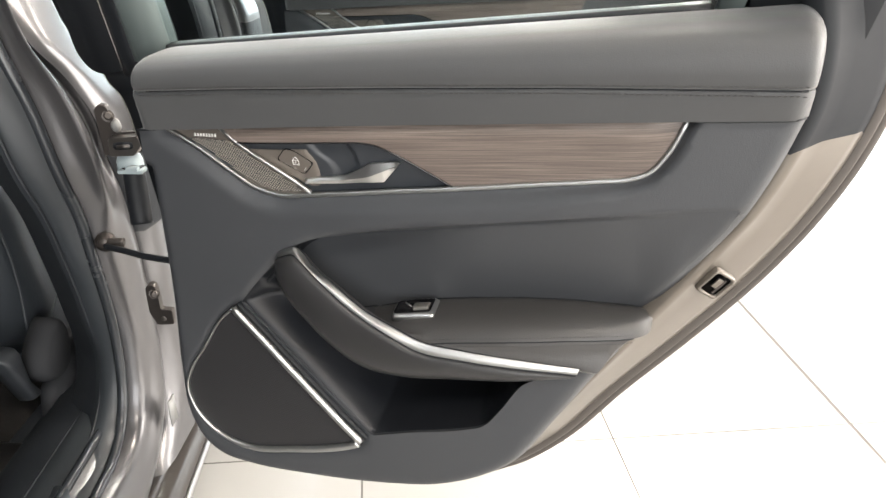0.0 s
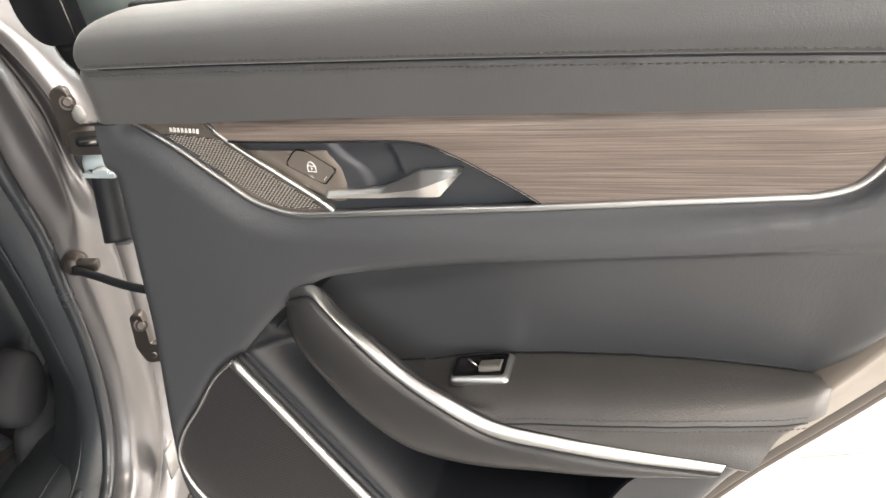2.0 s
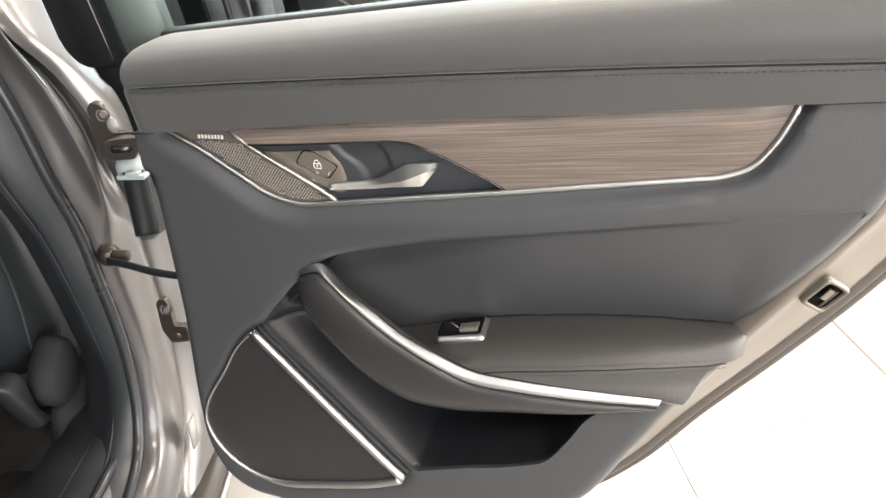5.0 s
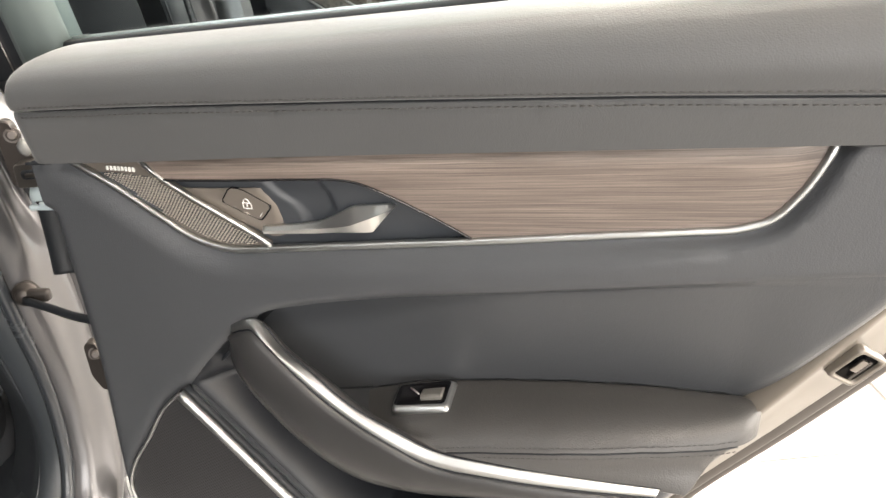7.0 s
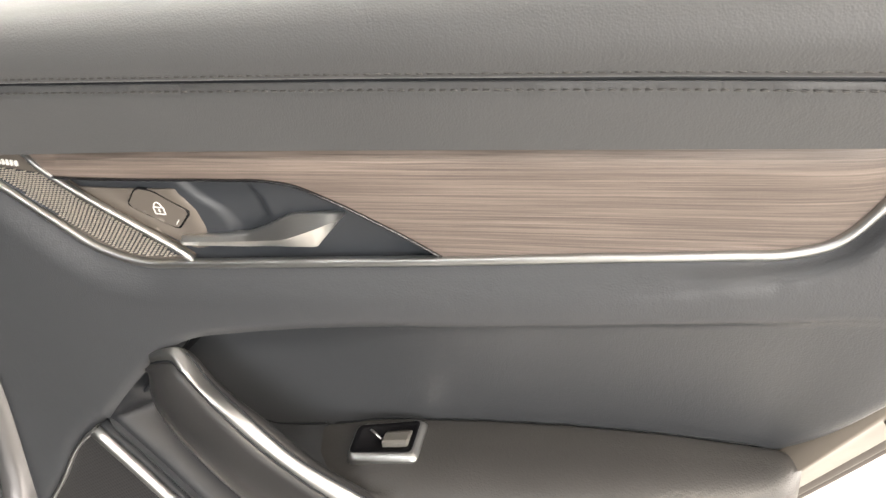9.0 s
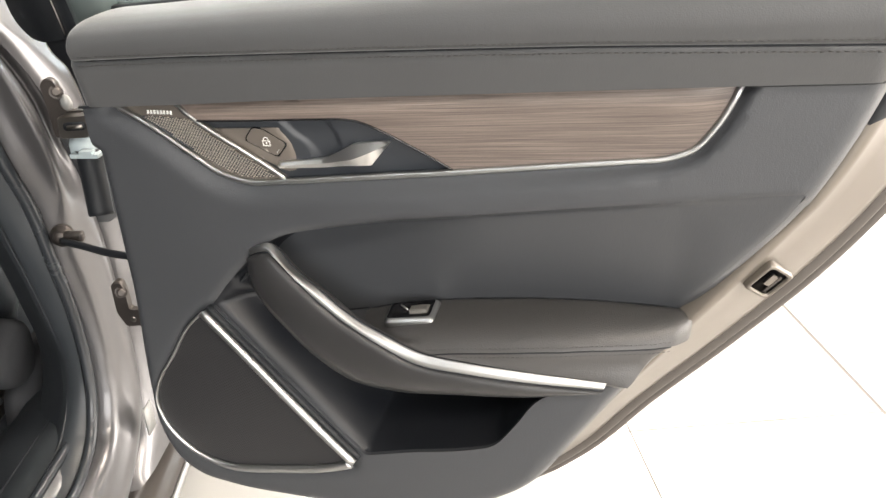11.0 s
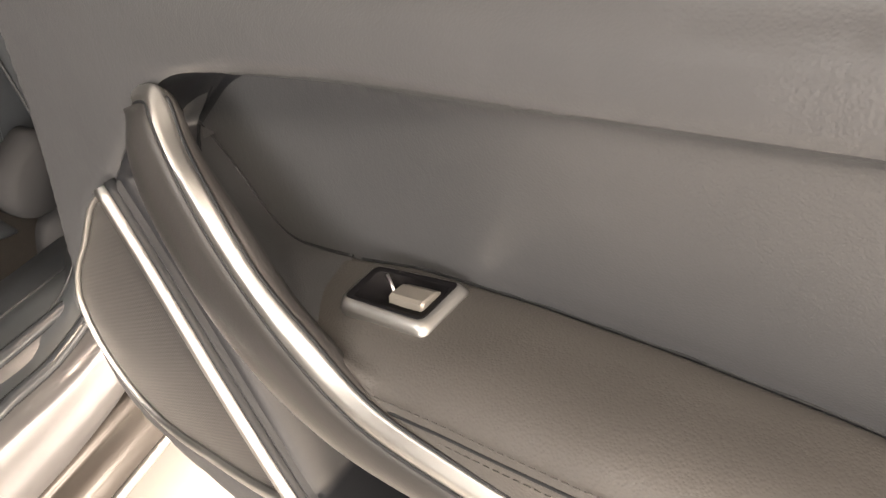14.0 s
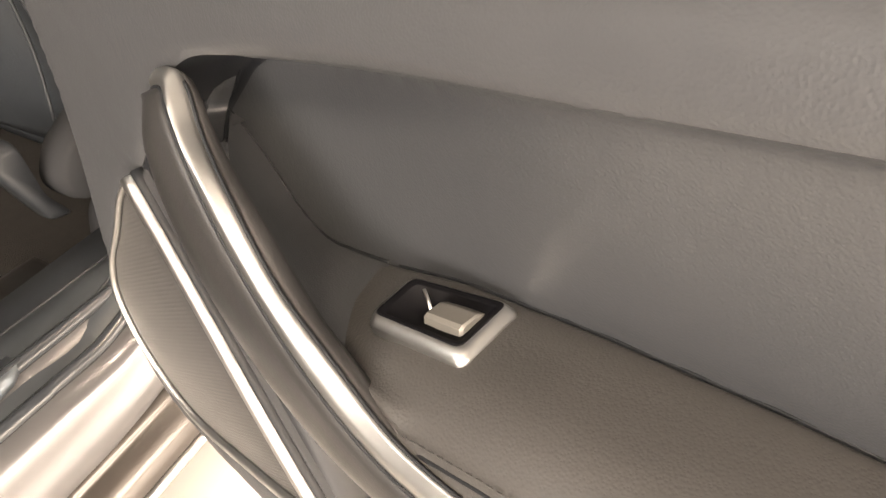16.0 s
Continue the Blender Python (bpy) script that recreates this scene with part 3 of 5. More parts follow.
    part("wood_veneer", sheet(wood, [], 0.008, lambda p: insert_y(p) - 0.0006, 0.013), WOOD, door, "grey-brown open-pore wood veneer")
    # small tweeter grille
    gl = wood_low[wood_low[:, 0] < 0.206]
    grille_out = np.vstack([[(x, wood_top_z(x) - 0.001) for x in np.linspace(0.026, 0.101, 8)], grille_edge, gl[::-1]])
    part("tweeter_cover", sheet(grille_out, [], 0.006, lambda p: insert_y(p) + 0.001, 0.011), BRONZE, door, "bronze metal corner cover")
    field = grille_out.copy()
    wires = bmesh.new()
    ang = radians(12)
    ca, sa = math.cos(ang), math.sin(ang)
    limit_z = lambda x: 0.9445 + 0.06 * (x - 0.06)
    cells = []
    for i in range(-14, 44):
        for j in range(-60, 20):
            u, v = 0.0040 * i + (j % 2) * 0.0020, 0.0016 * j
            x, z = 0.06 + u * ca - v * sa, 0.94 + u * sa + v * ca
            cells.append((x, z))
    cells = np.array(cells)
    ok = inside(field, cells) & (dist_to(field, cells) > 0.0052) & (cells[:, 1] < limit_z(cells[:, 0]))
    for x, z in cells[ok]:
        y = float(insert_y(np.array([(x, z)]))[0]) + 0.0006
        ring = []
        for s, h in ((1.0, 0.0), (0.78, -0.0011)):
            ring.append([wires.verts.new((x + s * (a * 0.0016 * ca - b * 0.0005 * sa), y + h, z + s * (a * 0.0016 * sa + b * 0.0005 * ca))) for a, b in ((-1, 0), (-0.5, -1), (0.5, -1), (1, 0), (0.5, 1), (-0.5, 1))])
        for k in range(6):
            wires.faces.new((ring[0][k], ring[0][(k + 1) % 6], ring[1][(k + 1) % 6], ring[1][k]))
        wires.faces.new(ring[1])
    mesh_part = part("woven_mesh", wires, MESH, door, "fine silver-bronze woven mesh", smooth=False)
    tagged(mesh_part, kind="stuff")
    back = sheet(np.array([p for p in [(0.048, 0.9438), (0.108, 0.9472), (0.196, 0.8925), (0.166, 0.889), (0.14, 0.895), (0.103, 0.914)]]), [], 0.006, lambda p: insert_y(p) + 0.0004, 0.002)
    part("mesh_backing", back, BLACK_SATIN, door)
    bars = bmesh.new()
    for i in range(8):
        x = 0.0625 + i * 0.0042
        z = 0.9508 + 0.09 * (x - 0.08)
        q = [(x, z - 0.0019), (x + 0.0019, z - 0.0019), (x + 0.0023, z + 0.0019), (x + 0.0004, z + 0.0019)]
        y = float(insert_y(np.array([(x, z)]))[0])
        a = [bars.verts.new((u, y - 0.0002, w)) for u, w in q]
        b = [bars.verts.new((u, y + 0.0012, w)) for u, w in q]
        bars.faces.new(a)
        for k in range(4):
            bars.faces.new((a[k], a[(k + 1) % 4], b[(k + 1) % 4], b[k]))
    part("badge_bars", bars, WHITE_INK, door, "row of small pale bars", smooth=False)
    part("edge_strip", ribbon(strip3(grille_edge, 0.0005), half_round(0.0042, 0.0022)), CHROME, door, "satin chrome strip")
    low = resample(wood_low, 0.004)
    part("edge_strip", ribbon(strip3(low, 0.0012), half_round(0.0058, 0.0030)), CHROME, door, "satin chrome strip")
    part("edge_groove", ribbon(strip3(low + np.array([-0.0006, -0.0052]), -0.001), half_round(0.0044, 0.0010)), RUBBER, door)
    # handle bowl
    bowl_out = np.vstack([bezel_top + np.array([0.001, 0.004]), wood_low[(wood_low[:, 0] < 0.384) & (wood_low[:, 0] > 0.195)][::-1] + np.array([0, -0.004]), grille_edge[grille_edge[:, 1] < 0.948][::-1] + np.array([-0.005, -0.001])])

    scoop_l = curve_through([(0.2050, 0.9520), (0.2166, 0.9400), (0.2275, 0.9310), (0.2330, 0.9200), (0.2335, 0.9100)], 5)

    def bowl_y(p):
        # trough behind the lever: steep beside the switch, running out towards the lever's end
        left = np.interp(p[:, 1], scoop_l[::-1, 1], scoop_l[::-1, 0])
        right = np.interp(p[:, 1], (0.905, 0.918, 0.930, 0.945, 0.957), (0.248, 0.258, 0.2700, 0.2670, 0.2600))
        e = ss(0, 0.011, p[:, 0] - left) * ss(0, 0.008, right - p[:, 0]) * ss(0.902, 0.914, p[:, 1])
        return insert_y(p) + 0.0060 + 0.0035 * e

    part("handle_bowl", sheet(bowl_out, [], 0.0017, bowl_y, 0.008), BLACK_SATIN, door, "satin black handle recess")
    part("bowl_bead", ribbon(strip3(bezel_top, 0.0012), half_round(0.0018, 0.0012)), BLACK_GLOSS, door)
    key = rounded([(0.1285, 0.9385), (0.2085, 0.9460), (0.2270, 0.9318), (0.2335, 0.9170), (0.2310, 0.9030), (0.2060, 0.8975)], 0.006, 7)
    key_y = lambda p: insert_y(p) + 0.0045 + 0.012 * ss(0.0, 0.030, p[:, 0] - np.interp(p[:, 1], (0.895, 0.915, 0.93, 0.946), (0.205, 0.209, 0.207, 0.197))) ** 1.5
    part("switch_plinth", sheet(key, [], 0.004, key_y, 0.01), BRONZE, door, "warm grey metallic switch surround")
    cut = np.array([(0.1800, 0.9450), (0.1913, 0.9438), (0.2140, 0.9290), (0.2005, 0.9128), (0.1687, 0.9300)])
    part("lock_gap", sheet(rounded(cut, 0.003), [], 0.004, lambda p: key_y(p) - 0.0006, 0.002), BLACK_GLOSS, door)
    c0 = cut.mean(0)
    btn = c0 + (cut - c0) * 0.93
    btn = rounded(btn, 0.003)
    part("lock_button", sheet(btn, [], 0.004, lambda p: key_y(p) - 0.0011, 0.003), BRONZE, door, "grey lock button with pale padlock sign")
    sign = bmesh.new()
    cx, cz = 0.1925, 0.9300
    yy = float(key_y(np.array([(cx, cz)]))[0]) - 0.0013
    sy = lambda z: yy - 0.0005 - 0.19 * (z - cz)
    loop = [(cx + 0.0028 * math.cos(t), sy(cz + 0.0012 + 0.0038 * math.sin(t)), cz + 0.0012 + 0.0038 * math.sin(t)) for t in np.linspace(0, math.pi, 9)]
    join_into(sign, ribbon(loop, [(-0.00029, -0.0002), (0.00029, -0.0002), (0.00029, 0.0002), (-0.00029, 0.0002)]))
    frame_pts = [(cx - 0.0036, cz - 0.0040), (cx + 0.0036, cz - 0.0040), (cx + 0.0036, cz + 0.0012), (cx - 0.0036, cz + 0.0012), (cx - 0.0036, cz - 0.0040)]
    for a, b in zip(frame_pts, frame_pts[1:]):
        join_into(sign, ribbon([(a[0], sy(a[1]), a[1]), (b[0], sy(b[1]), b[1])], [(-0.00029, -0.0002), (0.00029, -0.0002), (0.00029, 0.0002), (-0.00029, 0.0002)]))
    join_into(sign, ribbon([(cx, sy(cz - 0.0024), cz - 0.0024), (cx, sy(cz), cz)], [(-0.0004, -0.0002), (0.0004, -0.0002), (0.0004, 0.0002), (-0.0004, 0.0002)]))
    join_into(sign, ribbon([(0.2015, sy(0.9190), 0.9190), (0.2045, sy(0.9230), 0.9230)], [(-0.00025, -0.0002), (0.00025, -0.0002), (0.00025, 0.0002), (-0.00025, 0.0002)]))
    part("padlock_sign", sign, WHITE_INK, door, "pale padlock sign", smooth=False)
    # release lever: slim stem widening to a folded paddle
    up = np.array([(0.2005, 0.9083), (0.222, 0.9118), (0.2470, 0.9160), (0.2525, 0.9180), (0.2652, 0.9252), (0.2790, 0.9340), (0.2835, 0.9360), (0.3120, 0.9408), (0.3160, 0.9402), (0.3171, 0.9394)])
    lo = np.array([(0.2005, 0.9016), (0.2489, 0.9072), (0.2688, 0.9110), (0.2955, 0.9143), (0.2978, 0.9150), (0.2995, 0.9172), (0.3171, 0.9390)])
    fold = np.array([(0.2005, 0.9050), (0.2489, 0.9120), (0.2800, 0.9205), (0.3000, 0.9300), (0.3171, 0.9392)])
    rows = []
    for x in np.unique(np.r_[np.linspace(0.2005, 0.3171, 40), up[:, 0], lo[:, 0]]):
        a, b, m_ = [float(np.interp(x, q[:, 0], q[:, 1])) for q in (up, lo, fold)]
        m_ = min(max(m_, b + 0.15 * (a - b)), a - 0.10 * (a - b))
        f = float(ss(0.245, 0.285, np.array([x]))[0])
        y0 = 0.0080 - 0.0035 * f
        ring = [(y0 + 0.006, a - 0.0004), (y0 + 0.0006, a), (y0 - 0.0006, a - 0.0006), (y0 - 0.0022 - 0.0018 * f, m_), (y0 - 0.0008 + 0.0012 * f, b + 0.0004), (y0 + 0.0004 + 0.0012 * f, b), (y0 + 0.006, b + 0.0004)]
        rows.append([(x, yy_, zz_) for yy_, zz_ in ring])
    part("release_lever", ridged(loft(rows, True, True), len(rows[0]), (1, 2, 3, 4, 5)), POLISHED, door, "bright satin chrome release lever")

    # loudspeaker
    flat = lambda p: panel_base(p) + 0.001
    part("speaker_grille", sheet(speaker_rim, [], 0.008, flat, 0.004), GRILLE, door, "black perforated loudspeaker grille")
    left = resample(curve_through(speaker_left, 5), 0.005)
    li = np.stack([left[:, 0], panel_base(left) - 0.001, left[:, 1]], 1)
    w = np.interp(np.arange(len(li)) / len(li), (0, 0.42, 0.55, 0.66, 1), (0.0030, 0.0032, 0.0055, 0.0095, 0.0105))
    rows = []
    for i in range(len(li)):
        t = li[min(i + 1, len(li) - 1)] - li[max(i - 1, 0)]
        t /= np.linalg.norm(t)
        b = np.cross(t, (0, -1, 0))
        inn = b if b @ (np.array([0.11, 0, 0.6]) - li[i]) > 0 else -b
        pr = half_round(1.0, 1.0, 0, 6)
        rows.append([tuple(li[i] + inn * (u + 0.5) * w[i] + np.array([0, -1, 0]) * (v * 0.0028 - (0.002 if v <= 0 else 0))) for u, v in pr])
    part("speaker_frame", loft(rows, True, True), CHROME, door, "satin chrome surround")
    dg = np.linspace((0.2655, 0.559), (0.0915, 0.7255), 30)
    di = np.stack([dg[:, 0] - 0.001, panel_base(dg) - 0.0015, dg[:, 1] - 0.001], 1)
    part("speaker_frame", ribbon(di, half_round(0.0105, 0.0060)), CHROME, door, "wide satin chrome diagonal bar")
    di2 = di + np.array([0.0065, 0.004, 0.0065])
    part("speaker_edge", ribbon(di2, half_round(0.006, 0.005)), RUBBER, door)

    # armrest with window switch
    chrome_hi = curve_through([(0.160, -0.0035, 0.8125), (0.172, -0.0045, 0.8200), (0.185, -0.0040, 0.8235), (0.193, -0.0055, 0.8190), (0.2075, -0.0115, 0.8070), (0.2415, -0.0225, 0.7895), (0.2795, -0.0305, 0.7665), (0.315, -0.0342, 0.7522), (0.352, -0.0378, 0.7398), (0.40, -0.037, 0.7355), (0.46, -0.032, 0.7318), (0.534, -0.023, 0.727)], 5)
    chrome_lo = curve_through([(0.162, -0.0060, 0.8060), (0.174, -0.0095, 0.8125), (0.185, -0.0125, 0.8160), (0.194, -0.0172, 0.8135), (0.205, -0.0215, 0.8070), (0.230, -0.0290, 0.7892), (0.2695, -0.0365, 0.7638), (0.313, -0.0427, 0.7437), (0.350, -0.0435, 0.728), (0.40, -0.0415, 0.7235), (0.46, -0.036, 0.7205), (0.531, -0.026, 0.719)], 5)
    bar_low = curve_through([(0.157, -0.004, 0.800), (0.1575, -0.006, 0.795), (0.159, -0.010, 0.790), (0.164, -0.0165, 0.781), (0.176, -0.0225, 0.766), (0.202, -0.028, 0.740), (0.238, -0.031, 0.708), (0.275, -0.031, 0.686), (0.325, -0.034, 0.6835), (0.39, -0.034, 0.692), (0.46, -0.030, 0.700), (0.522, -0.021, 0.711)], 5)
    # closing panel between niche and grab bar, with a dark line along its crease
    crease = curve_through([(0.147, 0.0405, 0.772), (0.174, 0.0405, 0.753), (0.199, 0.040, 0.731), (0.214, 0.040, 0.7225), (0.227, 0.040, 0.7210), (0.240, 0.0400, 0.7235), (0.257, 0.0395, 0.7280), (0.272, 0.0390, 0.7325)], 5)
    pick = [int(np.argmin(np.abs(chrome_hi[20:, 0] - x))) + 20 for x in (0.196, 0.207, 0.220, 0.234, 0.248, 0.262, 0.276, 0.292)]
    slim = 0.42 + 0.58 * ss(0.30, 0.52, np.array(pick) / (len(chrome_hi) - 1))[:, None]
    foot = curve_through(chrome_hi[pick] + np.array([0.009, 0.011, -0.026]) * slim + np.array([0.002, 0.008, -0.032]) * (1 - slim), 5)
    part("niche_floor", loft([[tuple(a + (b - a) * t + np.array([0.0, -0.003, -0.003]) * math.sin(math.pi * t)) for t in np.linspace(0, 1, 9)] for a, b in zip(crease, foot)]), LEATHER_SOFT, door)
    part("niche_line", tube(crease + np.array([0, -0.0010, 0.0006]), 0.0010, 6), RUBBER, door)

    def eased(x, limit):
        k = x - limit + 0.012
        return x if k < 0 else limit - 0.012 + 0.012 * (1 - math.exp(-k / 0.012))

    front_seam = zline([(0.27, -0.0355), (0.36, -0.0335), (0.41, -0.0320), (0.45, -0.0300), (0.49, -0.0250), (0.53, -0.0175), (0.57, -0.0070), (0.60, 0.0060)])
    front_z = lambda x: np.interp(x, chrome_hi[:, 0], chrome_hi[:, 2])
    front_y = lambda x: np.interp(x, chrome_hi[:, 0], chrome_hi[:, 1])
    rows = []
    for x in np.r_[np.linspace(0.2695, 0.33, 10), np.linspace(0.345, 0.58, 26), np.linspace(0.584, 0.6065, 10)]:
        rb = float(rest_z(x))
        fz = min(float(front_z(min(x, 0.534))) - 0.003, rb - 0.010)
        fy = float(front_y(min(x, 0.534))) + 0.001
        e = math.sqrt(max(0.0, 1 - max(0, (x - 0.586) / 0.0207) ** 2))
        slant = 0.020 * max(0, 1 - (x - 0.2695) / 0.06)
        sz = max(rb - 0.020, fz + 0.002)
        pr = [(0.050, rb - 0.012), (0.0405, rb - 0.0055), (0.0382, rb - 0.0012), (0.032, rb - 0.0001), (0.016, rb - 0.0008), (0.002, rb - 0.0018), (-0.012, rb - 0.0045), (-0.024, rb - 0.0098), (-0.032, max(rb - 0.0165, sz)), (-0.0355, sz - 0.001), (-0.0365, (sz + fz) / 2), (fy, fz), (fy + 0.02, fz - 0.012)]
        keep = fy + 0.006 * float(ss(0.372, 0.335, np.array([x]))[0])
        back = float(front_seam(x)) + 0.0355
        pr = [(y + (back * min(1, max(0, (0.03 - y) / 0.066)) if k < len(pr) - 2 else 0), z) for k, (y, z) in enumerate(pr)]
        pr = curve_through([(max(y, keep), z) for y, z in pr], 3)
        ring = []
        for y, z in pr:
            px = x + slant * min(1, max(0, (0.036 - y) / 0.066))
            edge = float(np.interp(z, (0.72, 0.765), (0.550, 0.592)))
            px = px if z > rb - 0.0235 else eased(px, edge)
            ring.append((px, 0.034 + (y - 0.034) * e ** 0.8, (rb - 0.03) + (z - rb + 0.03) * (0.62 + 0.38 * e)))
        rows.append(ring)
    rows.insert(0, [(x - 0.0006, y, z - 0.0035) for x, y, z in rows[0]])
    rows.insert(0, [(x + 0.002, y, z - 0.010) for x, y, z in rows[0]])
    part("armrest_pad", crisp(loft(rows), 0.7), REST_LEATHER, door, "dark grey grained leather armrest")
    # thin dark tube for the soft shade where the armrest meets the wall
    part("rest_groove", tube([(x, 0.0398, float(rest_z(x)) - 0.0012) for x in np.linspace(0.278, 0.588, 40)], 0.0007, 8), RUBBER, door)
    sxs = np.linspace(0.352, 0.588, 44)
    for off in (0.0045, -0.0042):
        part("stitching", stitches([(x, float(front_seam(x)) - (0.0010 if off < 0 else -0.0011), float(rest_z(x)) - 0.0215 + off) for x in sxs], 0.0046, 0.0033, 0.00045), THREAD, door)
    part("seam_bead", ribbon([(x, float(front_seam(x)) - 0.0002, float(rest_z(x)) - 0.0215) for x in sxs], half_round(0.0014, 0.0008)), RUBBER, door)

    # grab bar
    chrome_lo = chrome_hi + (chrome_lo - chrome_hi) * 0.88
    def bulged(a, b, out, n):
        return [a + (b - a) * t + np.array([0, -1, 0.25]) * out * 4 * t * (1 - t) for t in np.linspace(0, 1, n)]

    def crowned(a, b, n):
        # flat strip with a soft crown nearer its back edge
        return [a + (b - a) * t + np.array([0, -0.8, 0.6]) * 0.0016 * min(t / 0.62, (1 - t) / 0.38) ** 0.8 for t in np.linspace(0, 1, n)]

    part("bar_trim", loft([[tuple(a + np.array([0.0010, 0.0024, -0.0016]))] + [tuple(q) for q in crowned(a, b, 10)] for i, (a, b) in enumerate(zip(chrome_hi, chrome_lo))]), CHROME, door, "curved satin chrome strip on the grab bar")
    rows = []
    for i, (a, b, c) in enumerate(zip(chrome_hi, chrome_lo, bar_low)):
        k = i / (len(chrome_hi) - 1)
        whole = float(ss(1.0, 0.72, np.array([k]))[0])
        fade = whole * (0.42 + 0.58 * float(ss(0.30, 0.52, np.array([k]))[0]))
        ring = [a + np.array([0.006, 0.010, -0.050]) * whole, a + np.array([0.0115, 0.0125, -0.022]) * fade, a + np.array([0.0100, 0.0105, -0.011]) * fade + np.array([0, 0.001, -0.001]), a + np.array([0.0062, 0.0070, -0.0045]) * fade + np.array([0, 0.001, -0.0012]), a + np.array([0.0012, 0.0026, -0.0018]), a + np.array([0, 0.0028, -0.0022]), b + np.array([0.0, 0.0028, -0.0018])]
        ring += bulged(b + np.array([0, -0.0002, -0.0008]), c, 0.0052 + 0.002 * fade, 8)
        ring += [c + np.array([0.003, 0.010, -0.002]), c + np.array([0.006, 0.022, 0.012])]
        rows.append([tuple(q) for q in ring])
    part("grab_bar", loft(rows), BAR_LEATHER, door, "dark leather-wrapped grab bar")

    part("bar_gap", tube(chrome_hi[14:] + np.array([0.0008, 0.0016, -0.0006]), 0.0009, 6), RUBBER, door)
    part("bar_gap", tube(chrome_lo + np.array([0, -0.0004, -0.0004]), 0.0008, 6), RUBBER, door)

    # window switch
    bl, br, tr, tl = [np.array(q) for q in ((0.3055, -0.0070, 0.7468), (0.3575, -0.0040, 0.7560), (0.3565, 0.0330, 0.7585), (0.3045, 0.0230, 0.7505))]
    up_n = np.cross(br - bl, tl - bl)
    up_n /= np.linalg.norm(up_n)

    def at(u, v, lift):
        return (bl * (1 - u) + br * u) * (1 - v) + (tl * (1 - u) + tr * u) * v + up_n * (lift + 0.0002)

    def ring4(left, right, near, back, lift, r=0.005):
        return rounded([at(left, near, lift), at(1 - right, near, lift), at(1 - right, 1 - back, lift), at(left, 1 - back, lift)], r)

    part("window_switch", loft([ring4(0, 0, 0, 0, -0.005), ring4(0, 0, 0, 0, -0.0012), ring4(0.006, 0.008, 0.010, 0.006, -0.0002), ring4(0.022, 0.060, 0.100, 0.022, 0.0026), ring4(0.034, 0.088, 0.15, 0.032, 0.0028, 0.004)], True), CHROME, door, "satin chrome switch bezel with black rocker well")
    part("switch_well", loft([ring4(0.030, 0.083, 0.143, 0.028, 0.0026, 0.004), ring4(0.05, 0.095, 0.165, 0.05, 0.0031, 0.004), ring4(0.10, 0.14, 0.22, 0.12, 0.0028, 0.003), ring4(0.13, 0.16, 0.24, 0.16, 0.0014, 0.003), ring4(0.45, 0.45, 0.45, 0.45, 0.0012, 0.001)], True, True), BLACK_MATTE, door)
    rows = []
    for u, s_ in ((0.475, 0.84), (0.49, 1.0), (0.68, 1.04), (0.825, 1.0), (0.84, 0.84)):
        rows.append([tuple(at(u, 0.55 + v * s_, h * s_)) for v, h in ((-0.25, 0.0008), (-0.255, 0.0028), (-0.23, 0.0058), (-0.17, 0.0066), (0.07, 0.0056), (0.18, 0.0026), (0.22, 0.0008))])
    part("rocker", crisp(loft(rows, True, True)), ROCKER, door, "silver-grey rocker key")
    fin = [tuple(at(u, v, h)) for u, v, h in ((0.24, 0.78, 0.0034), (0.32, 0.68, 0.0026), (0.42, 0.54, 0.0016))]
    part("rocker_fin", ribbon(fin, [(-0.0007, 0), (0.0007, 0), (0.0007, 0.0010), (-0.0007, 0.0010)], tuple(up_n)), POLISHED, door)
    slit = [tuple(at(u, 0.90, 0.0020)) for u in (0.46, 0.66, 0.84)]
    part("switch_light", ribbon(slit, [(-0.0004, 0), (0.0004, 0), (0.0004, 0.0003), (-0.0004, 0.0003)], tuple(up_n)), ROCKER, door)

    # painted inner frame beyond the trim panel
    edge_in = resample(curve_through([(0.380, 0.500), (0.42, 0.523)] + right_edge + [(0.716, 1.05), (0.712, 1.09), (0.700, 1.135)], 6), 0.012)
    edge_out = curve_through([(0.395, 0.452), (0.448, 0.487), (0.504, 0.543), (0.567, 0.633), (0.641, 0.731), (0.707, 0.826), (0.753, 0.912), (0.774, 0.966), (0.789, 1.03), (0.788, 1.10), (0.775, 1.17)], 6)
    edge_out = resample(edge_out, np.sum(np.linalg.norm(np.diff(edge_out, axis=0), axis=1)) / (len(edge_in) - 1))
    n = min(len(edge_in), len(edge_out))

    def flank(sel, name, mat, label):
        rows = []
        for i in sel:
            a, b = edge_in[i], edge_out[i]
            k = 0.45 * float(ss(0.725, 0.762, a[1]) * ss(0.912, 0.872, a[1]))
            rows.append([(a[0] - 0.012, 0.046 + 0.014 * k, a[1] + 0.004), (a[0] + 0.04 * (b[0] - a[0]), 0.0165 + 0.0205 * k, a[1] + 0.04 * (b[1] - a[1])), (a[0] + 0.25 * (b[0] - a[0]), 0.034 + 0.012 * k, a[1] + 0.25 * (b[1] - a[1])), (a[0] + 0.5 * (b[0] - a[0]), 0.056, a[1] + 0.5 * (b[1] - a[1])), (a[0] + 0.9 * (b[0] - a[0]), 0.074, a[1] + 0.9 * (b[1] - a[1])), (b[0], 0.082, b[1]), (b[0] + 0.004, 0.090, b[1] - 0.004)])
        return part(name, loft(rows), mat, door, label)

    top_i = next(i for i in range(n) if edge_in[i][1] > 0.976)
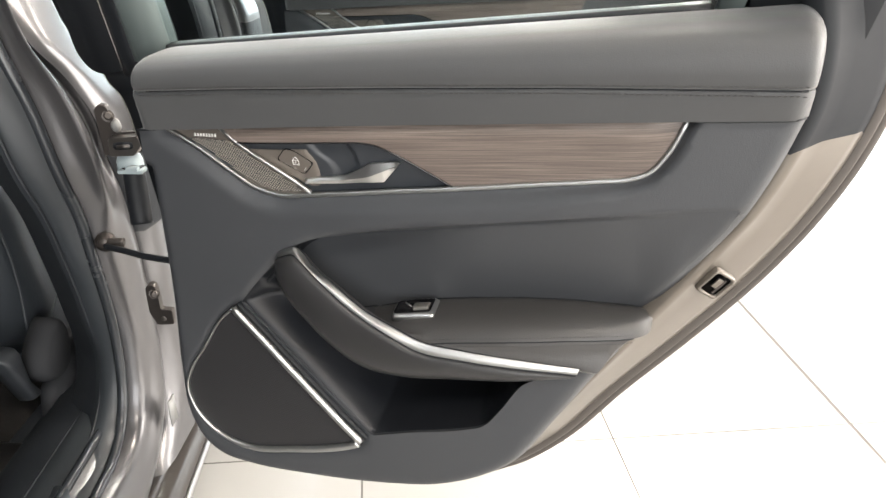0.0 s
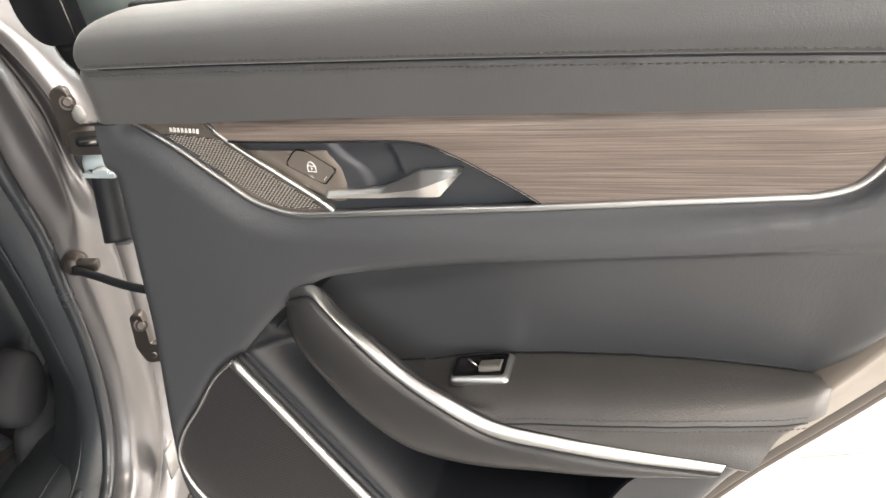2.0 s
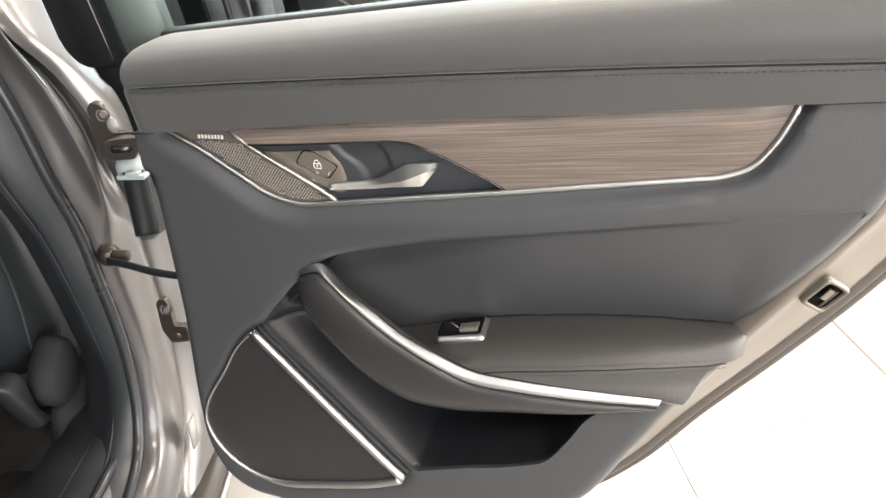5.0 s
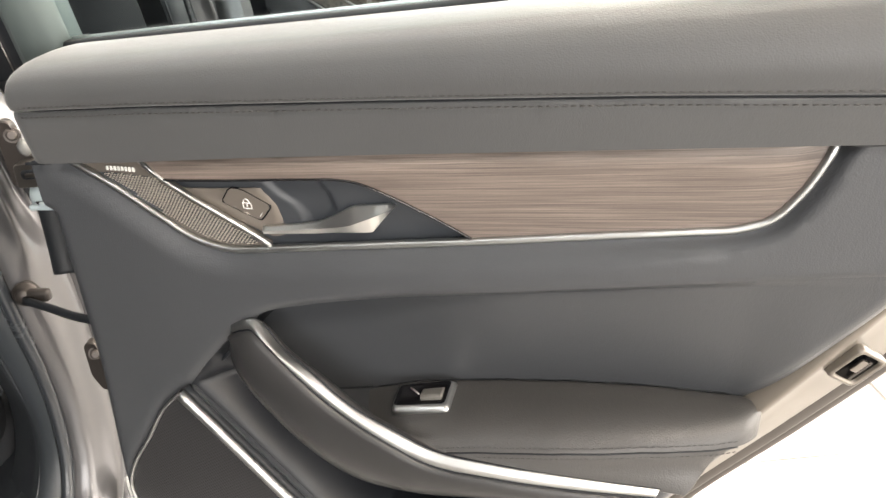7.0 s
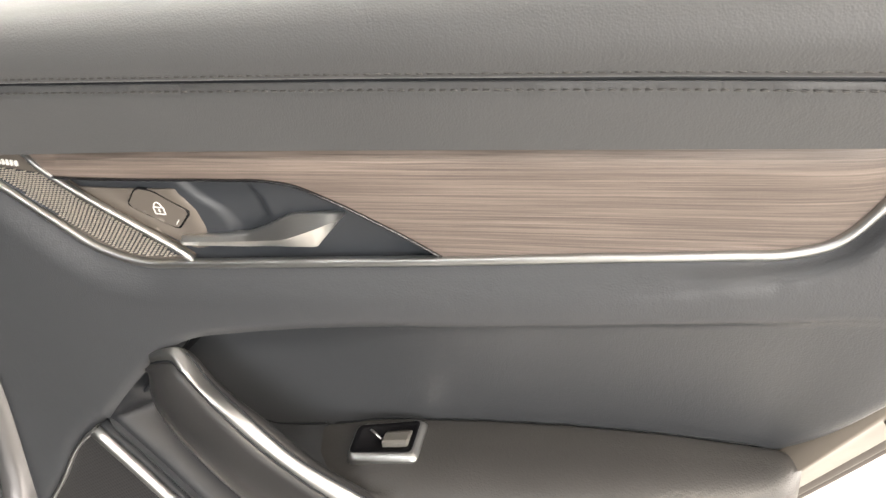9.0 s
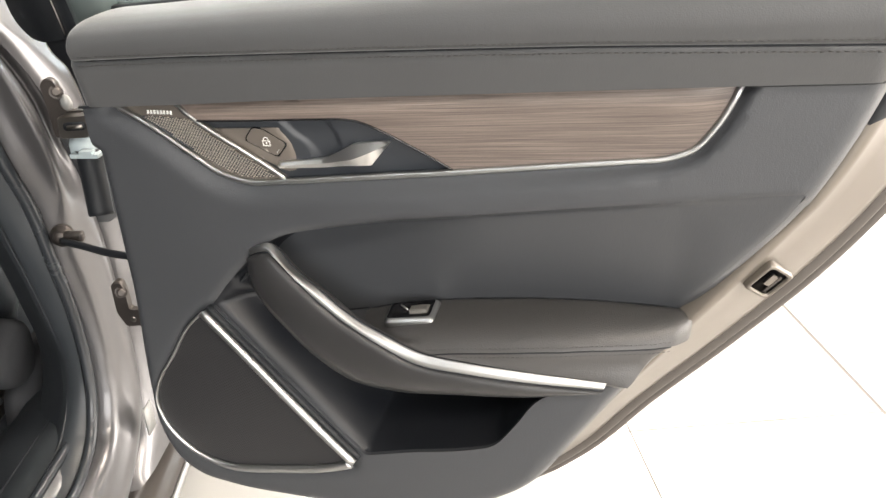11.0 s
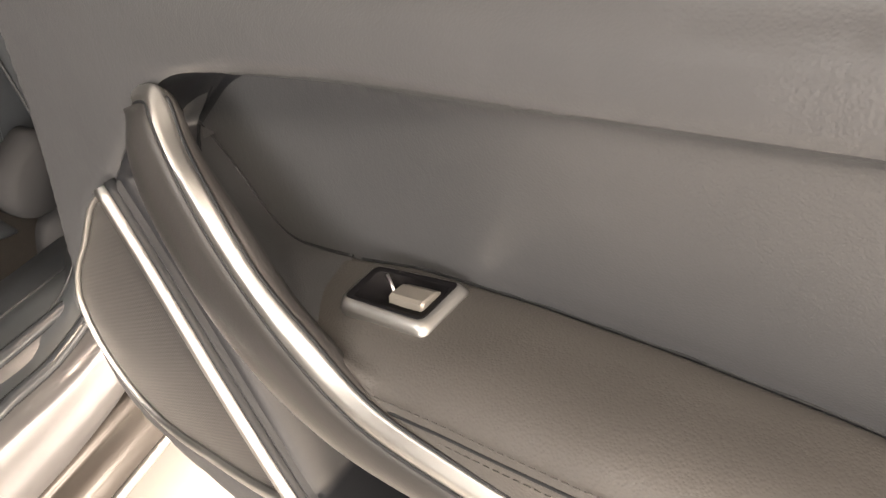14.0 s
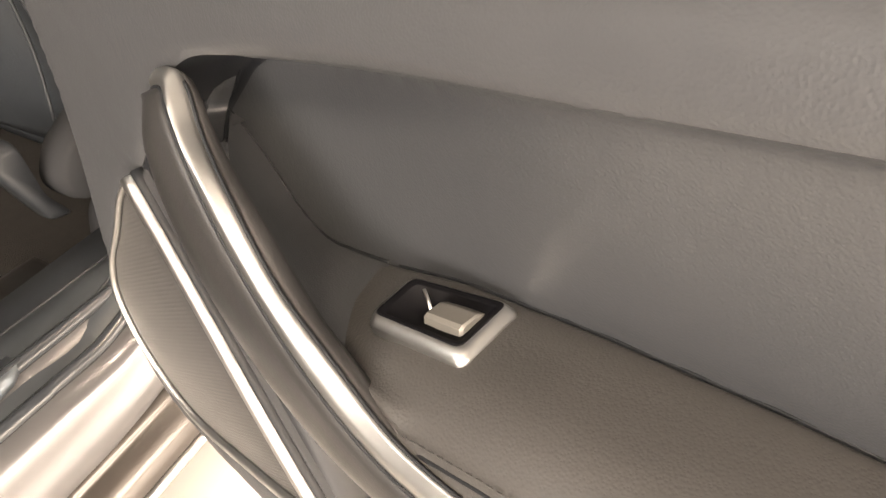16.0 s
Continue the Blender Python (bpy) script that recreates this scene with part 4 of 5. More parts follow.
    flank(range(0, top_i + 1), "inner_frame", FRAME_PAINT_LIT, "steel door frame in a lighter, lit copy of the body paint")
    flank(range(top_i, n), "frame_cover", CABIN_LINING, "dark grey plastic frame cover")
    e3 = np.stack([edge_out[:, 0], np.full(len(edge_out), 0.098), edge_out[:, 1]], 1)
    part("frame_return", ribbon(e3 + np.array([0.007, -0.004, -0.005]), half_round(0.015, 0.005, 0.01)), SEAL_BROWN, door, "brown-grey outer lip of the door")
    part("door_seal", tube(e3 + np.array([0.0165, 0.005, -0.0115]), 0.0072), SEAL_BROWN, door, "black rubber weather seal")
    skin = [(x, z) for x, z in edge_out + np.array([0.021, -0.0145])]
    rows = [[(x, 0.112, z), (x + 0.004, 0.120, z - 0.003), (x - 0.02, 0.126, z + 0.012), (x - 0.30, 0.15, z + 0.16)] for x, z in skin]
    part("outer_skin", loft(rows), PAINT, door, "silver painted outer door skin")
    edge_l = [[(-0.004, 0.024, z), (-0.010, 0.040, z), (-0.012, 0.075, z), (-0.030, 0.088, z), (-0.034, 0.14, z)] for z in (1.03, 0.9, 0.75, 0.6, 0.52, 0.47)]
    part("hinge_edge", loft(edge_l), DARK_TRIM, door, "dark hinge-side door edge")

    def placed(bm, mm):
        bmesh.ops.transform(bm, matrix=mm, verts=bm.verts)
        return bm

    # latch in a pressed recess: local x along the frame, y across it, z towards the trim side
    lu = Vector((0.587, 0.0, 0.81)).normalized()
    lv = Vector((0.75, 0.38, -0.543)).normalized()
    ln = lu.cross(lv).normalized()
    ln = ln if ln.y < 0 else -ln
    lm = Matrix((lu, lv, ln)).transposed().to_4x4()
    lm.translation = (0.6665, 0.0465, 0.8200)

    def latch_ring(hu, hv, h, r=0.005):
        return [tuple(lm @ Vector((x, y, h))) for x, y in rounded([(-hu, -hv), (hu, -hv), (hu, hv + 0.003), (-hu, hv + 0.003)], r)]

    latch = part("latch", loft([latch_ring(0.0175, 0.0145, -0.004), latch_ring(0.0172, 0.0142, 0.0020), latch_ring(0.0155, 0.0125, 0.0036), latch_ring(0.0140, 0.0110, 0.0030), latch_ring(0.0134, 0.0104, 0.0002)], True), FRAME_PAINT_LIT, door, "painted pressed recess of the door latch")
    # black plate on the uncut frame, standing for the shade inside the recess
    part("latch_well", loft([latch_ring(0.0135, 0.0105, 0.0004), latch_ring(0.004, 0.003, 0.0003, 0.001)], True, True), BLACK_MATTE, latch, "black plate for the shaded latch mouth")
    part("claw", placed(crisp(box((-0.004, -0.003, 0.0005), (0.009, 0.0045, 0.0032), 0.0012)), lm), STEEL, latch, "steel latch claw")
    part("striker_lip", placed(crisp(box((-0.0115, 0.0050, 0.0005), (0.010, 0.0085, 0.0026), 0.0010)), lm), IRON, latch)

    # window frame, glass, belt seals
    belt = lambda x: 1.0335 + 0.1175 * x
    seal = [(x, 0.062, belt(x)) for x in np.linspace(0.004, 0.618, 24)]
    part("belt_seal", ribbon(seal, [(-0.006, -0.012), (0.006, -0.012), (0.006, 0.003), (0.002, 0.006), (-0.004, 0.005), (-0.006, 0.002)], (0, -0.3, 1)), RUBBER, door, "black rubber belt seal")
    seal2 = [(x, 0.073, belt(x) + 0.0045) for x in np.linspace(0.004, 0.618, 24)]
    part("belt_moulding", ribbon(seal2, half_round(0.006, 0.003), (0, -0.4, 1)), CHROME, door, "bright belt moulding")
    front = [(0.0105, 1.02), (-0.029, 1.20), (-0.0685, 1.38)]
    rows = [[(x, 0.048, z), (x - 0.036, 0.046, z), (x - 0.044, 0.049, z), (x - 0.050, 0.058, z), (x - 0.052, 0.085, z), (x, 0.085, z)] for x, z in front]
    part("window_frame", loft(rows, True, True), FRAME_TRIM, door, "grey-green plastic window frame")
    rows = [[(x - 0.0515, 0.066, z), (x - 0.086, 0.080, z), (x - 0.098, 0.085, z), (x - 0.098, 0.12, z), (x - 0.0515, 0.12, z)] for x, z in [(0.0165, 0.992)] + front]
    part("frame_seal", loft(rows, True, True), RUBBER, door, "black rubber frame seal")
    for k, w_ in ((0.0905, 0.0020), (0.0960, 0.0016)):
        part("seal_bead", ribbon([(x - k, 0.0845, z) for x, z in [(0.0145, 1.002)] + front], half_round(w_, 0.0014)), STEEL, door)
    cover = rounded([(-0.2345, 1.38), (-0.1665, 1.38), (-0.0860, 0.994), (-0.1330, 0.988), (-0.1560, 1.010)], 0.016, 6)
    part("frame_applique", loft([[(x, 0.097, z) for x, z in cover], [(x * 0.985 - 0.0018, 0.0945, z) for x, z in cover], [(x, 0.125, z) for x, z in cover][::1]][1::-1] + [[(x, 0.125, z) for x, z in cover]], True, True), RUBBER, door, "black outer cover of the window frame")
    hook = rounded([(-0.128, 0.993), (-0.121, 0.978), (-0.104, 0.962), (-0.096, 0.938), (-0.090, 0.905), (-0.072, 0.78), (-0.030, 0.78), (-0.020, 1.0)], 0.006, 4)
    part("edge_cover", loft([[(x, y, z) for x, z in hook] for y in (0.100, 0.112)], True, True), RUBBER, door, "black plastic edge cover by the hinges")
    part("cover_bead", tube(curve_through([(-0.126, 0.0995, 0.990), (-0.120, 0.0990, 0.978), (-0.105, 0.0990, 0.962), (-0.097, 0.0990, 0.938), (-0.0905, 0.0990, 0.905)], 5), 0.0008, 6), STEEL, door)
    rear = [(0.618, 1.085), (0.655, 1.24), (0.69, 1.38)]
    rows = [[(x, 0.052, z), (x + 0.022, 0.048, z), (x + 0.026, 0.085, z), (x, 0.085, z)] for x, z in rear]
    part("window_frame", loft(rows, True, True), FRAME_TRIM, door, "grey-green plastic window frame")
    rows = [[(x + 0.026, 0.044, z), (x + 0.14, 0.06, z), (x + 0.145, 0.10, z), (x + 0.026, 0.10, z)] for x, z in rear]
    part("frame_cover", loft(rows, True, True), CABIN_LINING, door, "dark grey plastic frame cover")
    g = [(0.002, 1.03), (0.622, 1.10), (0.69, 1.38), (-0.108, 1.38)]
    bm = loft([[(x, 0.066, z) for x, z in g], [(x, 0.070, z) for x, z in g]], True, True)
    glass = part("window_glass", bm, GLASS, door, "lightly tinted door glass", smooth=False)
    glass.visible_shadow = False
    return door


def along(pts, n=5):
    return curve_through(pts, n)


def body_opening(dy, dx):
    """Pillar and sill of one doorway; dy, dx: shift along and across the car."""
    sh = np.array([dx, dy, 0])
    inner = along([(-0.68, 0.96, 1.36), (-0.60, 0.91, 1.16), (-0.565, 0.888, 1.02), (-0.543, 0.889, 0.94), (-0.530, 0.895, 0.85), (-0.525, 0.914, 0.775), (-0.522, 0.922, 0.69), (-0.522, 0.934, 0.588), (-0.522, 0.930, 0.507), (-0.522, 0.916, 0.449), (-0.52, 0.885, 0.405), (-0.513, 0.83, 0.388), (-0.505, 0.74, 0.388), (-0.495, 0.5, 0.392), (-0.475, 0.0, 0.40), (-0.44, -0.7, 0.41)]) + sh
    outer = along([(-0.66, 1.02, 1.36), (-0.60, 0.955, 1.14), (-0.552, 0.915, 1.03), (-0.525, 0.945, 0.97), (-0.505, 0.958, 0.915), (-0.50, 0.964, 0.855), (-0.50, 0.988, 0.787), (-0.499, 1.002, 0.71), (-0.496, 1.004, 0.60), (-0.494, 1.003, 0.50), (-0.488, 0.972, 0.40), (-0.479, 0.86, 0.322), (-0.474, 0.74, 0.298), (-0.462, 0.5, 0.296), (-0.435, 0.0, 0.30), (-0.40, -0.7, 0.31)]) + sh
    rows = []
    for i, (a, b) in enumerate(zip(inner, outer)):
        d = b - a
        up = float(ss(0.42, 0.28, np.array([i / (len(inner) - 1)]))[0])
        rows.append([tuple(a + d * t + np.array([0.013, -0.006, 0.006]) * (math.sin(math.pi * t) ** 0.8 + 0.35 * math.sin(2.6 * math.pi * t) * (1 - t)) + np.array([0.020, -0.020, 0.004]) * (up * (math.exp(-((t - 0.46) / 0.17) ** 2) - 1.15 * math.exp(-((t - 0.82) / 0.13) ** 2)))) for t in np.linspace(0, 1, 20)])
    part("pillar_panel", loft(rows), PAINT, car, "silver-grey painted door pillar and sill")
    reach = lambda z: 0.085 + 0.065 * float(ss(1.0, 0.9, np.array([z]))[0])
    rows = [[tuple(b), tuple(b + np.array([0.012, 0.010, -0.004])), tuple(b + np.array([0.018, 0.35 * reach(b[2]), -0.006])), tuple(b + np.array([0.018, reach(b[2]), -0.01]))] for b in outer[:56]]
    # painted pillar face beside the hinges, coloured black for the shade on it
    part("pillar_shade", loft(rows[23:36]), RUBBER, car, "outer pillar face beside the hinges, its shade coloured black")
    for piece in (rows[:24], rows[35:]):
        part("pillar_outer", loft(piece), PAINT, car, "silver painted outer pillar face")
    part("door_seal", tube(inner + np.array([-0.006, -0.006, 0.004]), 0.0085), SEAL_GLOSS, car, "black rubber doorway seal")
    trim = along([(-0.74, 0.93, 1.36), (-0.66, 0.87, 1.16), (-0.62, 0.845, 1.02), (-0.595, 0.850, 0.94), (-0.585, 0.865, 0.85), (-0.582, 0.895, 0.775), (-0.580, 0.915, 0.69), (-0.580, 0.935, 0.588), (-0.580, 0.945, 0.507), (-0.580, 0.925, 0.449), (-0.58, 0.885, 0.410), (-0.578, 0.82, 0.395), (-0.575, 0.74, 0.395), (-0.565, 0.5, 0.395), (-0.545, 0.0, 0.40), (-0.51, -0.7, 0.41)]) + sh
    rows = []
    for a, b in zip(inner, trim):
        d = b - a
        rows.append([tuple(a + d * t + np.array([-0.002, -0.012, 0.010]) * math.sin(math.pi * t)) for t in np.linspace(0, 1, 8)])
    part("seal_trim", loft(rows), SEAL, car, "black seal and pillar trim")
    part("trim_bead", tube(trim + np.array([0.012, -0.008, 0.006]), 0.0022, 6), DARK_TRIM, car)
    rows = [[tuple(b), tuple(b + np.array([-0.012, 0.012, -0.004])), tuple(b + np.array([-0.06, 0.05, -0.012])), tuple(b + np.array([-0.10, 0.12, -0.05]))] for b in trim]
    part("pillar_trim", loft(rows), DARK_TRIM, car, "dark grey inner pillar trim")
    return outer


outer = body_opening(0, 0)
body_opening(1.06, -0.085)

# sill below the doorway
sill_sec = [(-0.50, 0.300), (-0.478, 0.300), (-0.479, 0.291), (-0.474, 0.287), (-0.462, 0.283), (-0.452, 0.268), (-0.446, 0.250), (-0.446, 0.238), (-0.451, 0.222), (-0.462, 0.204), (-0.482, 0.196), (-0.56, 0.19), (-0.56, 0.30)]


def sill_at(y):
    return [(x + 0.068 * (0.85 - y), y, z) for x, z in sill_sec]


part("sill_panel", loft([sill_at(y) for y in (2.6, 1.3, 1.0, 0.7, 0.3, -0.3, -0.8)], True, True), SILL_PAINT_SHADED, car, "outer sill in body paint, darkened brown for its reflection")
part("sill_moulding", ribbon([(-0.4425 + 0.068 * (0.85 - y), y, 0.240) for y in np.linspace(2.5, -0.8, 14)], half_round(0.012, 0.004), (1, 0, 0.25)), CHROME, car, "bright sill moulding")
rows = [[(x + 0.068 * (0.8 - y), y, z) for x, z in ((-0.572, 0.398), (-0.585, 0.408), (-0.66, 0.405), (-0.68, 0.38), (-0.69, 0.29))] for y in (2.4, 1.2, 0.9, 0.6, 0.2, -0.7)]
part("sill_trim", loft(rows), DARK_TRIM, car, "dark plastic sill trim")
plate = [(-0.515, 0.20), (-0.486, 0.20), (-0.5260, 0.69), (-0.5330, 0.722), (-0.5430, 0.736), (-0.5540, 0.742), (-0.5660, 0.740), (-0.5500, 0.655)]
part("scuff_plate", loft([[(x, y, 0.4062) for x, y in plate], [(x, y, 0.4155) for x, y in plate]], True, True), SCUFF, car, "brushed metal scuff plate")
part("carpet", loft([[(x, y, 0.29 + 0.012 * math.sin(9 * x + 4 * y)) for x in np.linspace(-2.0, -0.60, 16)] for y in np.linspace(-0.8, 2.6, 24)]), CARPET, car, "dark brown carpet")
# unseen dark shell and end panels, added to keep light out of the cabin
shell_sec = [(-0.78, 1.37), (-0.95, 1.43), (-1.55, 1.44), (-1.95, 1.36), (-2.08, 1.0), (-2.10, 0.6), (-2.05, 0.25), (-0.60, 0.25)]
part("cabin_shell", loft([[(x, y, z) for x, z in shell_sec] for y in (-0.9, 0.4, 1.6, 2.7)]), CABIN_LINING, car, "unseen dark shell over the cabin, roof and far side")
skin_sec = [(-0.765, 1.392), (-0.95, 1.452), (-1.55, 1.462), (-1.97, 1.382), (-2.10, 1.0), (-2.12, 0.6), (-2.07, 0.25)]
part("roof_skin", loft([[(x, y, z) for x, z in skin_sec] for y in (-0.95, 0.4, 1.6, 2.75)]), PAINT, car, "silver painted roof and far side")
part("cabin_end", box((-2.1, -0.95, 0.25), (-0.62, -0.9, 1.42)), DARK_TRIM, car)
part("cabin_end", box((-2.1, 2.7, 0.25), (-0.62, 2.75, 1.1)), DARK_TRIM, car)

def wheel(x, y):
    w = part("wheel", disc_stack(Matrix.Translation((x, y, 0.335)) @ Euler((0, radians(90), 0)).to_matrix().to_4x4(), [(0.24, -0.11), (0.315, -0.11), (0.334, -0.085), (0.334, 0.085), (0.315, 0.11), (0.24, 0.11)], 48), RUBBER, car, "black tyre on a metal wheel")
    part("rim", disc_stack(Matrix.Translation((x, y, 0.335)) @ Euler((0, radians(90), 0)).to_matrix().to_4x4(), [(0.238, -0.10), (0.238, 0.112), (0.20, 0.10), (0.06, 0.09), (0.03, 0.10)], 32), ALU, w)


for wx, wy in ((-0.50, -1.05), (-0.74, 2.98), (-2.0, -1.15), (-2.2, 2.88)):
    wheel(wx, wy)

# hinges, check strap, cable boot
def plate_xz(pts, y0, y1, r=0.004):
    p = rounded(pts, r, 4)
    mid = p.mean(0)
    q = mid + (p - mid) * 0.95
    return loft([[(x, y1, z) for x, z in p], [(x, y0 + 0.0015, z) for x, z in p], [(x, y0, z) for x, z in q]], True, True)


def hex_bolt(m, mat, parent):
    part("bolt", disc_stack(m, [(0.0085, -0.004), (0.0085, 0.0010), (0.0060, 0.0016), (0.0056, 0.0075), (0.0040, 0.0085)], 12), mat, parent, smooth=False)


upper = part("hinge", crisp(plate_xz([(-0.4885, 0.930), (-0.480, 0.9385), (-0.470, 0.936), (-0.4665, 0.922), (-0.4660, 0.898), (-0.440, 0.8985), (-0.4235, 0.901), (-0.4235, 0.873), (-0.432, 0.868), (-0.470, 0.8655), (-0.486, 0.862)], 0.930, 0.940), 0.5), IRON, car, "zinc-grey steel door hinge")
part("hinge_arm", crisp(plate_xz([(-0.468, 0.8945), (-0.4245, 0.8985), (-0.4215, 0.884), (-0.434, 0.8690), (-0.470, 0.8675)], 0.912, 0.931), 0.5), STEEL, upper)
part("hinge_slot", plate_xz([(-0.4615, 0.8885), (-0.4330, 0.8905), (-0.4330, 0.8795), (-0.4615, 0.8780)], 0.9105, 0.913, 0.005), RUBBER, upper)
part("slot_pin", plate_xz([(-0.4570, 0.8855), (-0.4365, 0.8872), (-0.4365, 0.8815), (-0.4570, 0.8805)], 0.9095, 0.912, 0.0025), STEEL, upper)
hex_bolt(Matrix.Translation((-0.4690, 0.930, 0.9215)) @ Euler((radians(72), 0, radians(28))).to_matrix().to_4x4(), IRON, upper)
rows = []
for k, z in enumerate(np.linspace(0.898, 0.918, 7)):
    grow = math.sin(math.pi * (k + 0.6) / 7.2)
    rows.append([(-0.4600 + (0.0075 * grow + 0.0012 * math.sin(5 * t + 2.3 * k)) * math.cos(t), 0.930 + 0.005 * grow * math.sin(t), z) for t in np.linspace(0, 2 * math.pi, 12, endpoint=False)])
part("sealant", loft(rows, True, True), LABEL, upper, "pale lump of sealant")
lower = part("hinge", crisp(plate_xz([(-0.4655, 0.645), (-0.460, 0.6515), (-0.450, 0.6515), (-0.4465, 0.638), (-0.4465, 0.606), (-0.4285, 0.6055), (-0.4290, 0.5790), (-0.4560, 0.5770), (-0.4660, 0.600)], 0.930, 0.942), 0.5), IRON, car, "zinc-grey steel door hinge")
part("hinge_slot", disc_stack(Matrix.Translation((-0.4440, 0.930, 0.5905)) @ Euler((radians(90), 0, 0)).to_matrix().to_4x4(), [(0.0045, -0.002), (0.0045, 0.001), (0.0030, 0.0012)], 12), STEEL, lower)
hex_bolt(Matrix.Translation((-0.4520, 0.930, 0.6360)) @ Euler((radians(72), 0, radians(28))).to_matrix().to_4x4(), IRON, lower)
strap = part("check_strap", ribbon(along([(-0.500, 0.905, 0.730), (-0.462, 0.885, 0.733), (-0.42, 0.862, 0.736), (-0.36, 0.84, 0.739)]), [(-0.0038, -0.003), (0.0038, -0.003), (0.0044, 0.0), (0.0038, 0.003), (-0.0038, 0.003), (-0.0044, 0.0)], (0, -1, 0.2)), RUBBER, car, "dark steel door check strap")
part("strap_pivot", disc_stack(Matrix.Translation((-0.505, 0.918, 0.731)) @ Euler((radians(86), 0, radians(12))).to_matrix().to_4x4(), [(0.015, -0.006), (0.015, 0.003), (0.010, 0.004), (0.010, 0.008), (0.0075, 0.011), (0.002, 0.012)], 20), IRON, strap)
part("strap_bracket", box((-0.502, 0.908, 0.725), (-0.474, 0.920, 0.739), 0.004), IRON, strap)
boot = part("cable_boot", tube(along([(-0.4430, 0.922, 0.850), (-0.4420, 0.918, 0.82), (-0.4400, 0.912, 0.79), (-0.4375, 0.905, 0.768)]), 0.0155, 12), RUBBER, car, "black rubber cable boot")
part("boot_dome", disc_stack(Matrix.Translation((-0.4530, 0.936, 0.842)) @ Euler((radians(8), radians(4), 0)).to_matrix().to_4x4(), [(0.0185, 0.0), (0.0185, 0.012), (0.0160, 0.020), (0.0100, 0.0255), (0.003, 0.027)], 20), CONNECTOR, boot, "blue-grey plastic connector")
part("boot_clip", crisp(box((-0.4600, 0.905, 0.8440), (-0.4240, 0.925, 0.8500), 0.0022)), CONNECTOR, boot, "pale plastic clip")
part("clip_tab", crisp(box((-0.4470, 0.903, 0.8485), (-0.4300, 0.915, 0.8545), 0.0020)), CONNECTOR, boot)
part("pillar_label", box((-0.464, 0.926, 0.375), (-0.4615, 0.952, 0.425)), LABEL, car, "small grey printed label")

rear_door = build_door(pose(-0.35, 0.77, 0, 0, 0, -14))
rear_scale = rear_door.scale.copy()
rear_door.scale = (1.3, 1.0, 1.15)
front_door = copy_thing(rear_door, pose(-0.43, 1.93, -0.172, 0, 0, -18))
rear_door.scale = rear_scale
front_door.name = "front_door"
tagged(front_door, "open front door beyond the rear door glass")

# ---- front seat ----
seat = empty("front_seat", pose(-0.955, 1.09, 0.3))
tagged(seat, "dark leather front seat with plastic side cover", "car seat")


def lump(name, secs, mat, label=""):
    """Rounded body through rings of (centre, half width in x, half depth in y or z, axis)."""
    rows = []
    for c, hx, hd, tilt in secs:
        ring = []
        for t in np.linspace(0, 2 * math.pi, 28, endpoint=False):
            u = math.copysign(abs(math.cos(t)) ** 0.45, math.cos(t)) * hx
            v = math.copysign(abs(math.sin(t)) ** 0.6, math.sin(t)) * hd
            ring.append((c[0] + u, c[1] + v * math.cos(tilt), c[2] + v * math.sin(tilt)))
        rows.append(ring)
    return part(name, loft(rows, True, True), mat, seat, label)


lump("backrest", [((0, -0.02, 0.16), 0.22, 0.05, 0.3), ((0, -0.05, 0.24), 0.26, 0.085, 0.3), ((0, -0.10, 0.45), 0.265, 0.09, 0.3), ((0, -0.17, 0.68), 0.25, 0.075, 0.3), ((0, -0.22, 0.83), 0.2, 0.055, 0.3), ((0, -0.225, 0.85), 0.15, 0.03, 0.3)], SEAT_LEATHER, "dark leather backrest")
lump("cushion", [((0, 0.0, 0.10), 0.24, 0.02, 1.35), ((0, 0.03, 0.12), 0.27, 0.075, 1.35), ((0, 0.28, 0.15), 0.27, 0.08, 1.35), ((0, 0.50, 0.17), 0.25, 0.06, 1.35), ((0, 0.53, 0.17), 0.2, 0.03, 1.35)], SEAT_LEATHER, "dark leather cushion")
lump("headrest", [((0, -0.25, 0.90), 0.12, 0.03, 0.2), ((0, -0.255, 0.96), 0.14, 0.05, 0.2), ((0, -0.265, 1.05), 0.13, 0.045, 0.2), ((0, -0.27, 1.08), 0.09, 0.02, 0.2)], LEATHER)
def seat_cover(name, pts, x0, x1, mat, label="", r=0.02):
    p = rounded(pts, r, 6)
    mid = p.mean(0)
    rows = [[(x0 + (x1 - x0) * k, *(mid + (q - mid) * w)) for q in p] for k, w in ((0, 1.0), (0.55, 0.99), (0.85, 0.93), (1.0, 0.80))]
    return part(name, loft(rows, True, True), mat, seat, label)


